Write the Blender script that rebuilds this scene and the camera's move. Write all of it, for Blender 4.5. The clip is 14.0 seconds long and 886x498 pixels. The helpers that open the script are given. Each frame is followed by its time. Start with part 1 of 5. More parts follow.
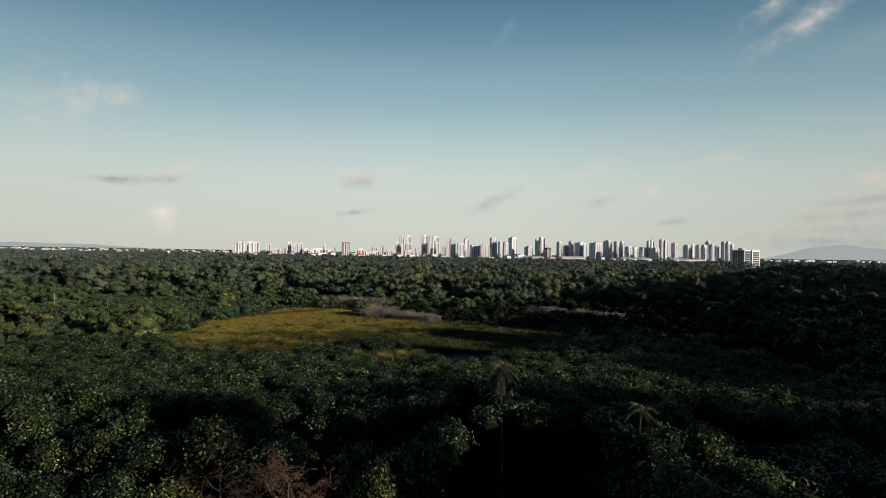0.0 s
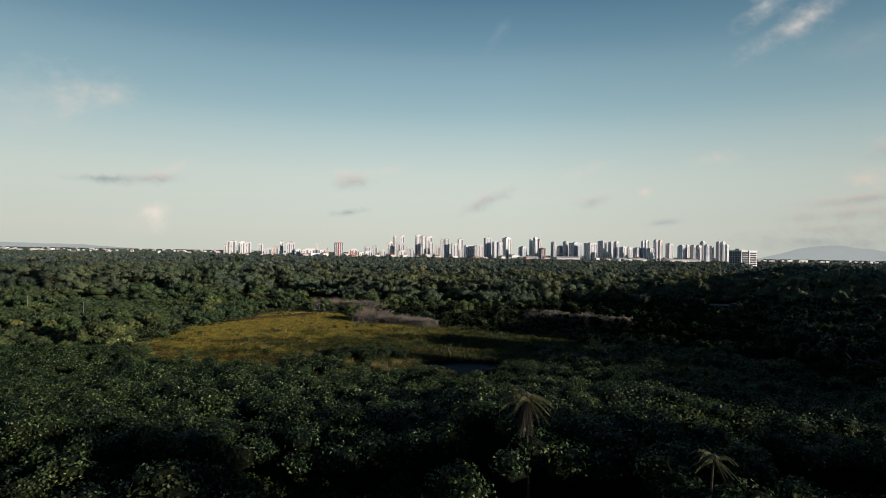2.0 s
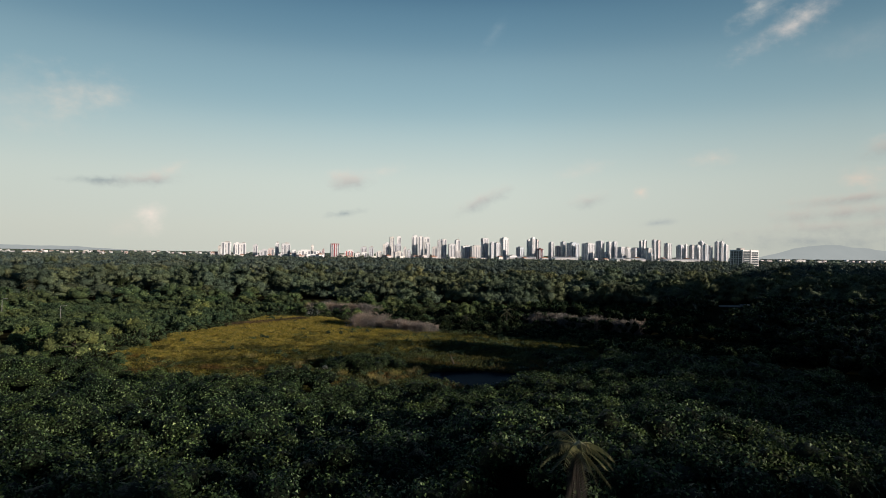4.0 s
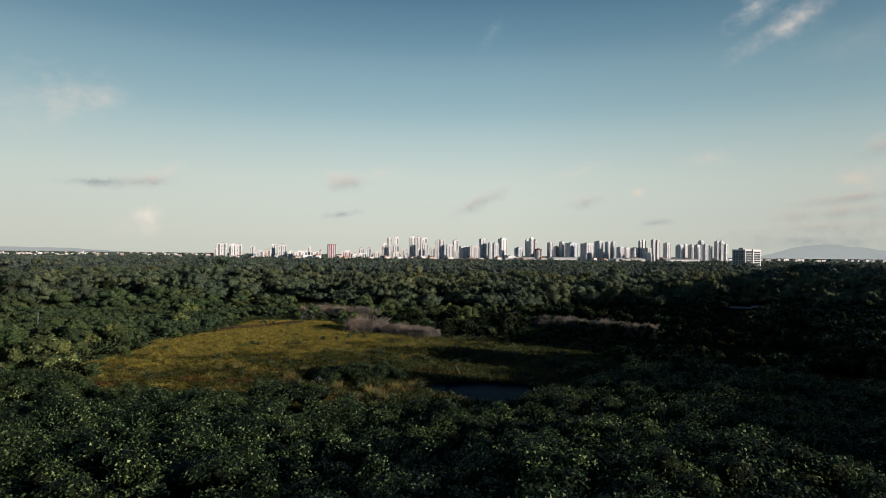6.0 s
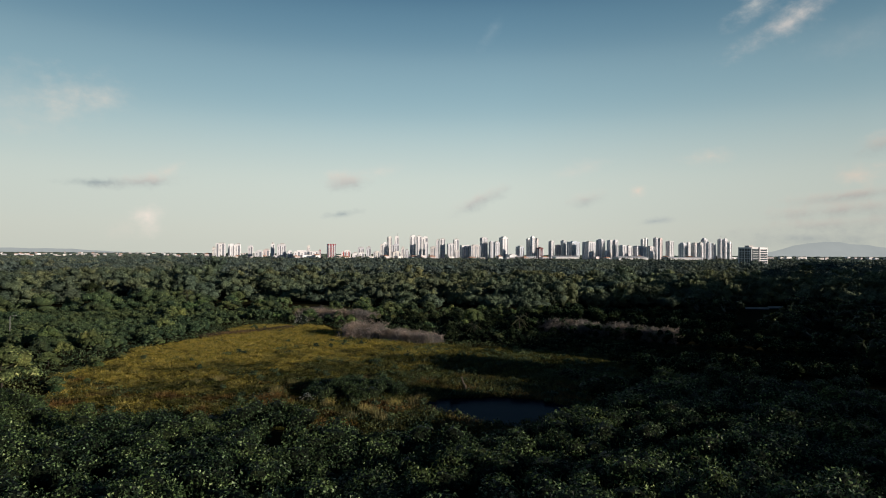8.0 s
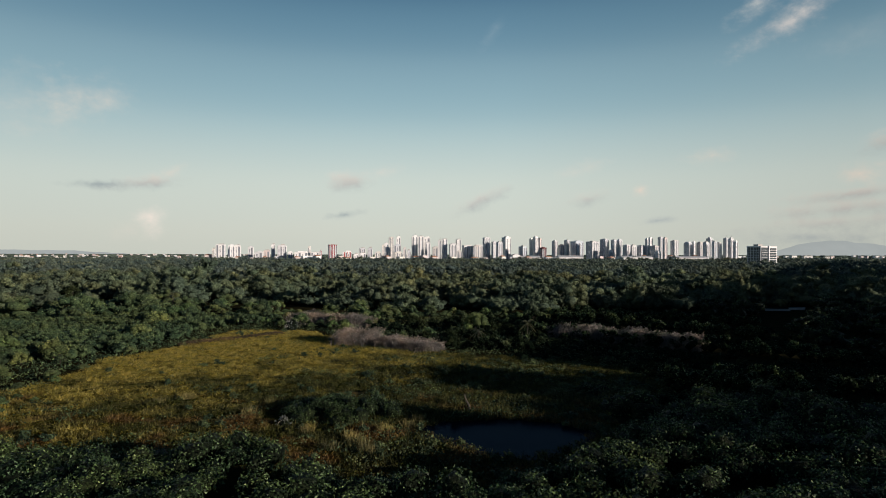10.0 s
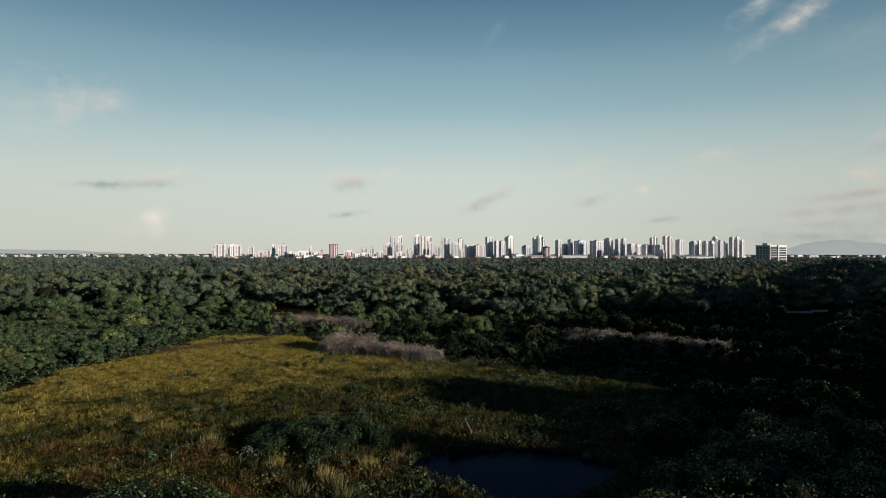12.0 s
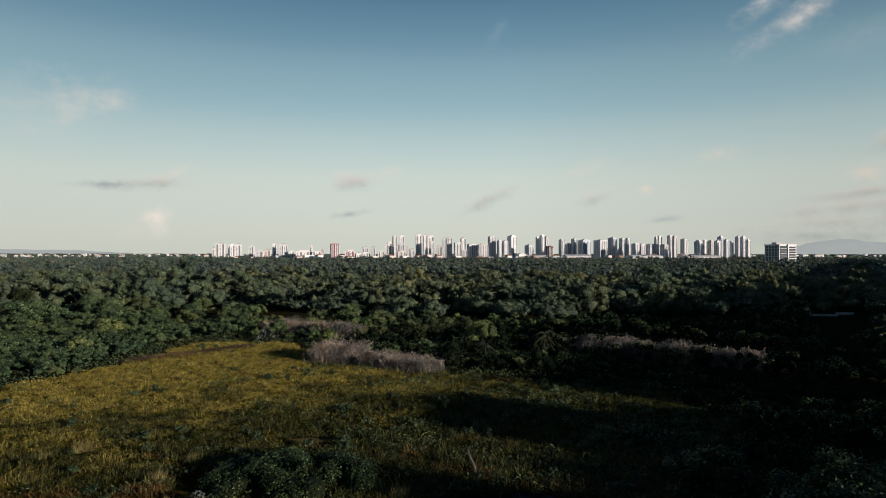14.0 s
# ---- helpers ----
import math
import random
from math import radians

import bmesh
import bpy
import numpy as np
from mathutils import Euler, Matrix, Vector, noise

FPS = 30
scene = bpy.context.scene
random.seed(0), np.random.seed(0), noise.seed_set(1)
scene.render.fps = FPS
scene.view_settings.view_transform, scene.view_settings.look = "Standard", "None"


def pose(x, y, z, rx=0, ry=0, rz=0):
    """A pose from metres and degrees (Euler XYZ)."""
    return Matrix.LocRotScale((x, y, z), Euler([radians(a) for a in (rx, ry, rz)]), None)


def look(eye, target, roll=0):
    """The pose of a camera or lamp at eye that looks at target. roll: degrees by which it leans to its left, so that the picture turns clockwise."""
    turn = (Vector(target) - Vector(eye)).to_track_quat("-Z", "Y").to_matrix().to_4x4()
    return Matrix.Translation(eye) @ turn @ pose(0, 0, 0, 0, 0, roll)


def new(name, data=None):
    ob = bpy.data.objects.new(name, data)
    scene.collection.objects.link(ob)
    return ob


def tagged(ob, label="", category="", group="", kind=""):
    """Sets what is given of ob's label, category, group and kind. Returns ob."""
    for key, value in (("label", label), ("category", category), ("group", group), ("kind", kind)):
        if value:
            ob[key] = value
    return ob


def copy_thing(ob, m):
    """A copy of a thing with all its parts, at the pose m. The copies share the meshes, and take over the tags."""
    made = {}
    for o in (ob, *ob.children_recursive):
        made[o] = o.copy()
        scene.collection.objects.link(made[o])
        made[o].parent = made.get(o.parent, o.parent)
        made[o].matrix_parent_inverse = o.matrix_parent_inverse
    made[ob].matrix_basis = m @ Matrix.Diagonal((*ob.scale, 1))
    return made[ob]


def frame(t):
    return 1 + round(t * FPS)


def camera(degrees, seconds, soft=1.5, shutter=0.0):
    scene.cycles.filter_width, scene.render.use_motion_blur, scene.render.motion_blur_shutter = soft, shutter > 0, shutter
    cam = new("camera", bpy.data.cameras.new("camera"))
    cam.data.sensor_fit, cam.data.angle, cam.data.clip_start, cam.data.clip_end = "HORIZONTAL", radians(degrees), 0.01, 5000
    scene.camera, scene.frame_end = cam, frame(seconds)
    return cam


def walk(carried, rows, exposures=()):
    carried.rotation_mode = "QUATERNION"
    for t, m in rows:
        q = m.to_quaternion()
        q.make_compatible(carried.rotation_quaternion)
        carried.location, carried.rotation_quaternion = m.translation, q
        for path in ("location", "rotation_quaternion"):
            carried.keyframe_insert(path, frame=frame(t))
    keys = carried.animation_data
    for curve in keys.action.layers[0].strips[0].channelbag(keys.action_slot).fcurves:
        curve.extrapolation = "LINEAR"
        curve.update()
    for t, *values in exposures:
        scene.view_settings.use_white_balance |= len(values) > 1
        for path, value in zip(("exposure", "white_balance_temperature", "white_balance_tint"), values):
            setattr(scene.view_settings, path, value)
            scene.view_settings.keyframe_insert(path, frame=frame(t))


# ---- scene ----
cam = camera(71.3, 14.0, soft=0.72)
PATH = [
    (0, (3.51, 2.52, 28.54), (2.57, 102.52, 28.68), 0.95),
    (0.5, (3.07, 5.76, 28.58), (2.64, 105.76, 28.73), 0.98),
    (1, (2.69, 9.08, 28.66), (2.59, 109.08, 28.81), 0.97),
    (1.5, (2.28, 12.43, 28.70), (2.32, 112.43, 28.88), 0.95),
    (2, (1.87, 15.82, 28.72), (2.03, 115.81, 28.91), 0.96),
    (2.5, (1.48, 19.28, 28.70), (1.77, 119.28, 28.94), 0.95),
    (3, (1.13, 22.77, 28.66), (1.56, 122.77, 28.91), 0.92),
    (5.5, (-0.53, 39.20, 28.17), (0.56, 139.19, 28.61), 0.59),
    (6, (-0.90, 42.36, 28.22), (0.25, 142.36, 28.65), 0.59),
    (6.5, (-1.12, 45.71, 28.27), (0.08, 145.70, 28.69), 0.54),
    (7, (-1.23, 49.32, 28.31), (-0.11, 149.31, 28.68), 0.46),
    (7.5, (-1.34, 53.16, 28.28), (-0.32, 153.15, 28.63), 0.44),
    (8, (-1.44, 57.20, 28.25), (-0.35, 157.20, 28.55), 0.34),
    (10.5, (-0.48, 78.59, 27.79), (0.14, 178.59, 28.15), 0.08),
    (11, (-0.22, 82.77, 27.71), (0.25, 182.77, 28.04), 0.11),
    (11.5, (0.03, 86.93, 27.60), (0.39, 186.93, 27.93), 0.09),
    (12, (0.27, 91.08, 27.52), (0.54, 191.08, 27.81), 0.08),
    (12.5, (0.56, 95.22, 27.45), (0.73, 195.22, 27.68), 0.05),
    (13, (0.73, 99.29, 27.39), (0.80, 199.29, 27.63), 0.07),
    (13.5, (0.82, 103.27, 27.35), (0.79, 203.27, 27.56), 0.15),
    (14, (0.84, 107.21, 27.30), (0.72, 207.21, 27.54), 0.05),
]
walk(cam, [(t, look(eye, target, roll)) for t, eye, target, roll in PATH])

# ---- world and sun ----
SUN_AZ, SUN_EL = 122, 11.5          # degrees clockwise from +y, and above the horizon
world = bpy.data.worlds.new("sky")
scene.world = world
world.use_nodes = True
WT = world.node_tree


def wnode(kind):
    return WT.nodes.new(kind)


def wmath(op, a, b=None, c=None, clamp=False):
    n = wnode("ShaderNodeMath")
    n.operation, n.use_clamp = op, clamp
    for i, v in enumerate((a, b, c)):
        if v is None:
            continue
        if isinstance(v, (int, float)):
            n.inputs[i].default_value = v
        else:
            WT.links.new(v, n.inputs[i])
    return n.outputs[0]


def wmix(f, a, b):
    n = wnode("ShaderNodeMix")
    n.data_type = "RGBA"
    for i, v in ((0, f), (6, a), (7, b)):
        if isinstance(v, tuple):
            n.inputs[i].default_value = (*v, 1)
        elif isinstance(v, (int, float)):
            n.inputs[i].default_value = v
        else:
            WT.links.new(v, n.inputs[i])
    return n.outputs[2]


sky = wnode("ShaderNodeTexSky")
sky.sky_type, sky.sun_disc, sky.sun_elevation, sky.sun_rotation = "NISHITA", False, radians(SUN_EL), radians(SUN_AZ)
sky.dust_density, sky.ozone_density = 1.5, 2.0
coord = wnode("ShaderNodeTexCoord")
sep = wnode("ShaderNodeSeparateXYZ")
WT.links.new(coord.outputs["Generated"], sep.inputs[0])
AZ = wmath("MULTIPLY", wmath("ARCTAN2", sep.outputs[0], sep.outputs[1]), 57.2958)
EL = wmath("MULTIPLY", wmath("ARCSINE", sep.outputs[2]), 57.2958)
# thin haze whitens the low sky; the high, unseen sky is darkened to cut fill light
haze = wnode("ShaderNodeValToRGB")
WT.links.new(wmath("DIVIDE", EL, 60.0, clamp=True), haze.inputs[0])
haze.color_ramp.interpolation = "CARDINAL"
STOPS = ((0.0, (0.60, 0.62, 0.55)), (0.045, (0.61, 0.645, 0.58)), (0.12, (0.56, 0.64, 0.60)), (0.2, (0.345, 0.49, 0.53)),
         (0.29, (0.19, 0.325, 0.405)), (0.37, (0.085, 0.185, 0.275)), (0.5, (0.022, 0.064, 0.14)), (1.0, (0.008, 0.024, 0.065)))
while len(haze.color_ramp.elements) < len(STOPS):
    haze.color_ramp.elements.new(0.5)
for e, (p, c) in zip(haze.color_ramp.elements, STOPS):
    e.position, e.color = p, (*c, 1)
thin = wnode("ShaderNodeMix")
thin.data_type, thin.blend_type = "RGBA", "MULTIPLY"
thin.inputs[0].default_value = 1
WT.links.new(sky.outputs[0], thin.inputs[6])
thin.inputs[7].default_value = (0.07, 0.07, 0.07, 1)
air = wmix(0.93, thin.outputs[2], haze.outputs[0])
# the unseen sky behind the camera is darkened and blued, to dim the fill light
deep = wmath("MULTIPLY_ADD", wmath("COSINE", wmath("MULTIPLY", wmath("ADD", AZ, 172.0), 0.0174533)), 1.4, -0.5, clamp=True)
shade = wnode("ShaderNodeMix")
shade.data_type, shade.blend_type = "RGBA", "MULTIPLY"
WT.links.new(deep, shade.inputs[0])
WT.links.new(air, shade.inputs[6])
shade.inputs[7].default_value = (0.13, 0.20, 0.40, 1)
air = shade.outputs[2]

stretch = wnode("ShaderNodeVectorMath")
stretch.operation = "MULTIPLY"
WT.links.new(coord.outputs["Generated"], stretch.inputs[0])
stretch.inputs[1].default_value = (1, 1, 1.5)


def wnoise(scale, detail, rough):
    n = wnode("ShaderNodeTexNoise")
    WT.links.new(stretch.outputs[0], n.inputs["Vector"])
    n.inputs["Scale"].default_value, n.inputs["Detail"].default_value, n.inputs["Roughness"].default_value = scale, detail, rough
    return wmath("SUBTRACT", n.outputs[0], 0.5)


WISPS, PUFFS = wnoise(16, 6, 0.62), wnoise(44, 5, 0.6)
ROUGH = wmath("ADD", wmath("MULTIPLY", WISPS, 1.7), wmath("MULTIPLY", PUFFS, 1.0))


def cloud(az, el, wide, high, tilt, amount, colour, base=None):
    """A cloud at that bearing and height in degrees; base: the grey of its underside."""
    global air
    du, dv = wmath("SUBTRACT", AZ, az), wmath("SUBTRACT", EL, el)
    c, s = math.cos(radians(tilt)), math.sin(radians(tilt))
    u = wmath("DIVIDE", wmath("ADD", wmath("MULTIPLY", du, c), wmath("MULTIPLY", dv, s)), wide)
    v = wmath("DIVIDE", wmath("SUBTRACT", wmath("MULTIPLY", dv, c), wmath("MULTIPLY", du, s)), high)
    r = wmath("SQRT", wmath("ADD", wmath("MULTIPLY", u, u), wmath("MULTIPLY", v, v)))
    m = wmath("MULTIPLY", wmath("ADD", wmath("SUBTRACT", 1.0, r), ROUGH), 0.9, clamp=True)
    m = wmath("MULTIPLY", wmath("MULTIPLY", m, m), amount, clamp=True)
    if base:
        f = wmath("MULTIPLY_ADD", v, 0.6, 0.5, clamp=True)
        colour = wmix(f, base, colour)
    air = wmix(m, air, colour)


LIT, GREY, WARM = (0.70, 0.65, 0.575), (0.33, 0.38, 0.39), (0.74, 0.66, 0.57)
cloud(27.2, 19.8, 3.4, 1.7, 22, 0.95, (0.56, 0.58, 0.57))
cloud(29.8, 18.0, 6.4, 1.55, 26, 0.95, (0.58, 0.57, 0.56))
cloud(35.0, 16.2, 6, 2.5, 20, 0.17, (0.5, 0.53, 0.54))
cloud(4.8, 19.3, 1.92, 0.75, 50, 0.21, (0.4, 0.48, 0.52))
cloud(-29.5, 12.0, 5.4, 2.4, 10, 0.42, LIT)
cloud(-34.0, 11.2, 8, 3.4, 0, 0.30, LIT)
cloud(-28.4, 5.4, 3.84, 0.56, 2, 1.27, GREY)
cloud(-25.2, 5.7, 4.08, 0.88, 8, 1.27, LIT, GREY)
cloud(-23.4, 6.6, 2.64, 0.75, 25, 0.68, LIT)
cloud(-24.9, 2.7, 1.8, 1.75, 0, 1.02, (0.80, 0.73, 0.65))
cloud(-26.5, 1.8, 2.64, 1.25, 0, 0.42, LIT)
cloud(-8.3, 6.2, 2.76, 1.44, 10, 1.19, LIT, GREY)
cloud(-5.5, 7.2, 3.12, 0.88, 12, 0.51, LIT)
cloud(3.6, 4.6, 3.84, 1.12, 24, 1.27, LIT, GREY)
cloud(-8.7, 3.3, 2.16, 0.5, 10, 1.02, GREY)
cloud(13.5, 7.5, 3.36, 1.12, 10, 0.42, LIT)
cloud(13.6, 4.7, 2.4, 0.81, 12, 0.77, LIT, GREY)
cloud(18.1, 5.4, 1.08, 0.81, 0, 1.02, WARM)
cloud(23.9, 8.1, 2.88, 1, 5, 0.51, WARM)
cloud(19.6, 2.7, 2.2, 0.44, 8, 0.8, (0.42, 0.46, 0.46))
cloud(34.4, 6.0, 2.28, 1.38, 0, 1.02, WARM)
cloud(36.6, 8.4, 3.6, 1.12, 10, 0.9, WARM, GREY)
cloud(34.0, 4.5, 5.6, 0.8, 6, 1.6, WARM, GREY)
cloud(33.5, 3.4, 7, 1.1, 4, 1.6, WARM, GREY)
cloud(32.5, 2.3, 7.2, 0.9, 3, 1.2, WARM, GREY)
cloud(31.0, 1.2, 8.4, 1.12, 0, 0.94, (0.52, 0.53, 0.5), GREY)
# vignetting put into the sky: brightest mid-view, dimmer to the sides, most to the right
def wrange(a, b, p, q):
    n = wnode("ShaderNodeMapRange")
    WT.links.new(AZ, n.inputs[0])
    for i, v in enumerate((a, b, p, q), 1):
        n.inputs[i].default_value = v
    return n.outputs[0]


across = wmath("MINIMUM", wrange(-34.0, -8.0, 1.0, 1.06), wrange(6.0, 34.0, 1.06, 0.89))
lean = wnode("ShaderNodeVectorMath")
lean.operation = "SCALE"
WT.links.new(air, lean.inputs[0])
WT.links.new(across, lean.inputs["Scale"])
air = lean.outputs[0]
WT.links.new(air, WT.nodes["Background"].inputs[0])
WT.nodes["Background"].inputs[1].default_value = 1.0

sun = new("sun", bpy.data.lights.new("sun", "SUN"))
sun.data.energy, sun.data.angle, sun.data.color = 5.0, radians(0.5), (1.0, 0.855, 0.755)
ce = math.cos(radians(SUN_EL))
sun.matrix_basis = look((800 * math.sin(radians(SUN_AZ)) * ce, 800 * math.cos(radians(SUN_AZ)) * ce, 800 * math.sin(radians(SUN_EL))), (0, 0, 0))

# ---- materials ----
def material(name, rough=0.6, spec=0.4, metal=0.0):
    m = bpy.data.materials.new(name)
    m.use_nodes = True
    b = m.node_tree.nodes["Principled BSDF"]
    b.inputs["Roughness"].default_value, b.inputs["Specular IOR Level"].default_value, b.inputs["Metallic"].default_value = rough, spec, metal
    return m, m.node_tree, b


def ramp(nt, fac, stops):
    r = nt.nodes.new("ShaderNodeValToRGB")
    while len(r.color_ramp.elements) < len(stops):
        r.color_ramp.elements.new(0.5)
    for e, (p, c) in zip(r.color_ramp.elements, stops):
        e.position, e.color = p, (*c, 1)
    nt.links.new(fac, r.inputs[0])
    return r.outputs[0]


def noise_at(nt, scale, detail=4, rough=0.55, world_space=True):
    n = nt.nodes.new("ShaderNodeTexNoise")
    n.inputs["Scale"].default_value, n.inputs["Detail"].default_value, n.inputs["Roughness"].default_value = scale, detail, rough
    if world_space:
        g = nt.nodes.new("ShaderNodeNewGeometry")
        nt.links.new(g.outputs["Position"], n.inputs["Vector"])
    return n.outputs[0]


def mixed(nt, fac, a, b, how="MIX"):
    x = nt.nodes.new("ShaderNodeMix")
    x.data_type, x.blend_type = "RGBA", how
    for i, v in ((0, fac), (6, a), (7, b)):
        if isinstance(v, tuple):
            x.inputs[i].default_value = (*v, 1)
        elif isinstance(v, (int, float)):
            x.inputs[i].default_value = v
        else:
            nt.links.new(v, x.inputs[i])
    return x.outputs[2]


def leaf_material(name, stops, patch, patch_scale=0.05, rough=0.5, per_object=0.0, spec=0.3, clump=0.16, depth=1.0, crowns=0.0, relief=0.0):
    """Leaves: each its own green, crown-sized and broad patches of other tones, and each tree a little different."""
    m, nt, b = material(name, rough, spec)
    g = nt.nodes.new("ShaderNodeNewGeometry")
    if relief:
        # a closed skin: leaves as relief, that many to the metre, hollows darkened in colour
        fine = noise_at(nt, relief, 5, 0.68)
        colour = ramp(nt, fine, [(0.33 + 0.36 * q, w) for q, w in stops])
        k = nt.nodes.new("ShaderNodeBump")
        k.inputs["Strength"].default_value, k.inputs["Distance"].default_value = 1.0, 1.1 / relief
        nt.links.new(fine, k.inputs["Height"])
        nt.links.new(k.outputs[0], b.inputs["Normal"])
    else:
        colour = ramp(nt, g.outputs["Random Per Island"], stops)
    p = ramp(nt, noise_at(nt, patch_scale, 3), ((0.42, (0, 0, 0)), (0.66, (1, 1, 1))))
    colour = mixed(nt, p, colour, mixed(nt, 0.65, colour, patch))
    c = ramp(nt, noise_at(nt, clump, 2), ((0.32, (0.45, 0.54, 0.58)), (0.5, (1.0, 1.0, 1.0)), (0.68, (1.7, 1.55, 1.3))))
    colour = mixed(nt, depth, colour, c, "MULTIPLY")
    if crowns:
        # neighbouring trees of other kinds: each crown its own tone
        v = nt.nodes.new("ShaderNodeTexVoronoi")
        v.voronoi_dimensions = "2D"
        v.inputs["Scale"].default_value = crowns
        nt.links.new(g.outputs["Position"], v.inputs["Vector"])
        one = nt.nodes.new("ShaderNodeSeparateColor")
        nt.links.new(v.outputs["Color"], one.inputs[0])
        kinds = ramp(nt, one.outputs[0], ((0.0, (0.66, 0.72, 0.76)), (0.3, (0.85, 0.92, 0.98)), (0.6, (1.0, 1.05, 1.0)), (0.8, (1.15, 1.15, 1.0)), (1.0, (1.35, 1.25, 1.02))))
        colour = mixed(nt, 1.0, colour, kinds, "MULTIPLY")
    if per_object:
        info = nt.nodes.new("ShaderNodeObjectInfo")
        tone = ramp(nt, info.outputs["Random"], ((0.0, (0.4, 0.52, 0.6)), (0.35, (0.85, 0.95, 0.95)), (0.6, (0.9, 1.15, 0.9)), (0.8, (1.25, 1.25, 1.05)), (1.0, (1.55, 1.45, 1.1))))
        colour = mixed(nt, per_object, colour, tone, "MULTIPLY")
    nt.links.new(colour, b.inputs["Base Color"])
    return m


# palest stops stand in for sun glints, the dark ones carry bluish shade
GREENS = ((0.0, (0.004, 0.009, 0.006)), (0.4, (0.012, 0.024, 0.014)), (0.7, (0.034, 0.060, 0.028)), (0.88, (0.080, 0.125, 0.062)), (1.0, (0.18, 0.23, 0.15)))
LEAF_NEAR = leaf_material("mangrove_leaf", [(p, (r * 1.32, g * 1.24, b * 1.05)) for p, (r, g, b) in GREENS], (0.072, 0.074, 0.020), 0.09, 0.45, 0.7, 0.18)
# palest thicket leaves raised further, as painted glints
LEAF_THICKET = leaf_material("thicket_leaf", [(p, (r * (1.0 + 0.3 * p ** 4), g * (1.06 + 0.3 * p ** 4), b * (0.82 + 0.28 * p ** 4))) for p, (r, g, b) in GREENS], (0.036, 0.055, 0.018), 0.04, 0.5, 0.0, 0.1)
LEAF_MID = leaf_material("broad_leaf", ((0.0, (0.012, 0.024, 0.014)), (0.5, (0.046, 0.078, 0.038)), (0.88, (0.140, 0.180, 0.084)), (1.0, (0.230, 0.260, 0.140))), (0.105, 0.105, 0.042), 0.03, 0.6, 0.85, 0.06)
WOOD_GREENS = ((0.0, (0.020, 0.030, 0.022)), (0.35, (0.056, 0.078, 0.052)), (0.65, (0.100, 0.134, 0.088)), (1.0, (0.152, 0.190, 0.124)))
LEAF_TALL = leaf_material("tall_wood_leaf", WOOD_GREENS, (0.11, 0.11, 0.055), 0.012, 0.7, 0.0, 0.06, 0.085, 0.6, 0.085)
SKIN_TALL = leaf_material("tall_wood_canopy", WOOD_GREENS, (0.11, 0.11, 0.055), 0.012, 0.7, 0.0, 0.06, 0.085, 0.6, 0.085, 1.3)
# greens of the far woods, paled and blued: aerial haze put into the colour
HAZED_GREENS = ((0.0, (0.034, 0.048, 0.046)), (0.4, (0.070, 0.098, 0.088)), (0.7, (0.108, 0.145, 0.126)), (1.0, (0.155, 0.195, 0.165)))
LEAF_HAZED = leaf_material("hazed_wood_leaf", HAZED_GREENS, (0.10, 0.11, 0.075), 0.012, 0.7, 0.0, 0.06, 0.05, 0.5, 0.06)
SKIN_HAZED = leaf_material("hazed_wood_canopy", HAZED_GREENS, (0.10, 0.11, 0.075), 0.012, 0.7, 0.0, 0.06, 0.05, 0.5, 0.06, 0.6)
MID_GREENS = ((0.0, (0.008, 0.014, 0.008)), (0.45, (0.036, 0.056, 0.028)), (0.8, (0.100, 0.134, 0.064)), (1.0, (0.170, 0.198, 0.098)))
# greens scaled down: the east marsh's shade in the colour; dark bushes use it too
LEAF_DIMMED = leaf_material("dimmed_leaf", [(q, (r * 0.42, g * 0.42, b * 0.46)) for q, (r, g, b) in GREENS], (0.018, 0.024, 0.010), 0.04, 0.7, 0.0, 0.03)
# inner masses almost black: shade between the leaves put into the colour
NEAR_GAP_SHADE = ((0.0, (0.002, 0.004, 0.002)), (0.5, (0.007, 0.012, 0.006)), (0.85, (0.022, 0.034, 0.014)), (1.0, (0.055, 0.076, 0.032)))
SKIN_NEAR = leaf_material("mangrove_gap_shade", NEAR_GAP_SHADE, (0.012, 0.014, 0.006), 0.09, 0.6, 0.7, 0.08, relief=2.6)
SKIN_THICKET = leaf_material("thicket_gap_shade", NEAR_GAP_SHADE, (0.010, 0.014, 0.006), 0.04, 0.6, 0.0, 0.08, relief=2.4)
# the same dimming for the inner masses
SKIN_DIMMED = leaf_material("dimmed_canopy", [(q, (r * 0.34, g * 0.34, b * 0.37)) for q, (r, g, b) in GREENS], (0.018, 0.024, 0.010), 0.04, 0.8, 0.0, 0.0, relief=1.8)
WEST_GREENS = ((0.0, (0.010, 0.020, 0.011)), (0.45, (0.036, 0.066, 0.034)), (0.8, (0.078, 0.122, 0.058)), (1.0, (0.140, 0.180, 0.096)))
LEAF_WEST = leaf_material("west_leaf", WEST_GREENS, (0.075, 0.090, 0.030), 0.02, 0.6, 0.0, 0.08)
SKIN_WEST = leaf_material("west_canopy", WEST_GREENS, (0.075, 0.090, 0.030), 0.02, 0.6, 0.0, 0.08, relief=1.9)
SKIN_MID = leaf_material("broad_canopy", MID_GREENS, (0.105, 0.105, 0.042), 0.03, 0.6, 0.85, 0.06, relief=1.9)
REED_PINK = leaf_material("dry_plume", ((0.0, (0.080, 0.070, 0.062)), (0.6, (0.170, 0.150, 0.134)), (1.0, (0.36, 0.325, 0.30))), (0.10, 0.08, 0.06), 0.2, 0.7)
STRAW = leaf_material("straw_grass", ((0.0, (0.062, 0.053, 0.020)), (0.6, (0.148, 0.125, 0.043)), (1.0, (0.296, 0.265, 0.133))), (0.16, 0.15, 0.04), 0.5, 0.6)
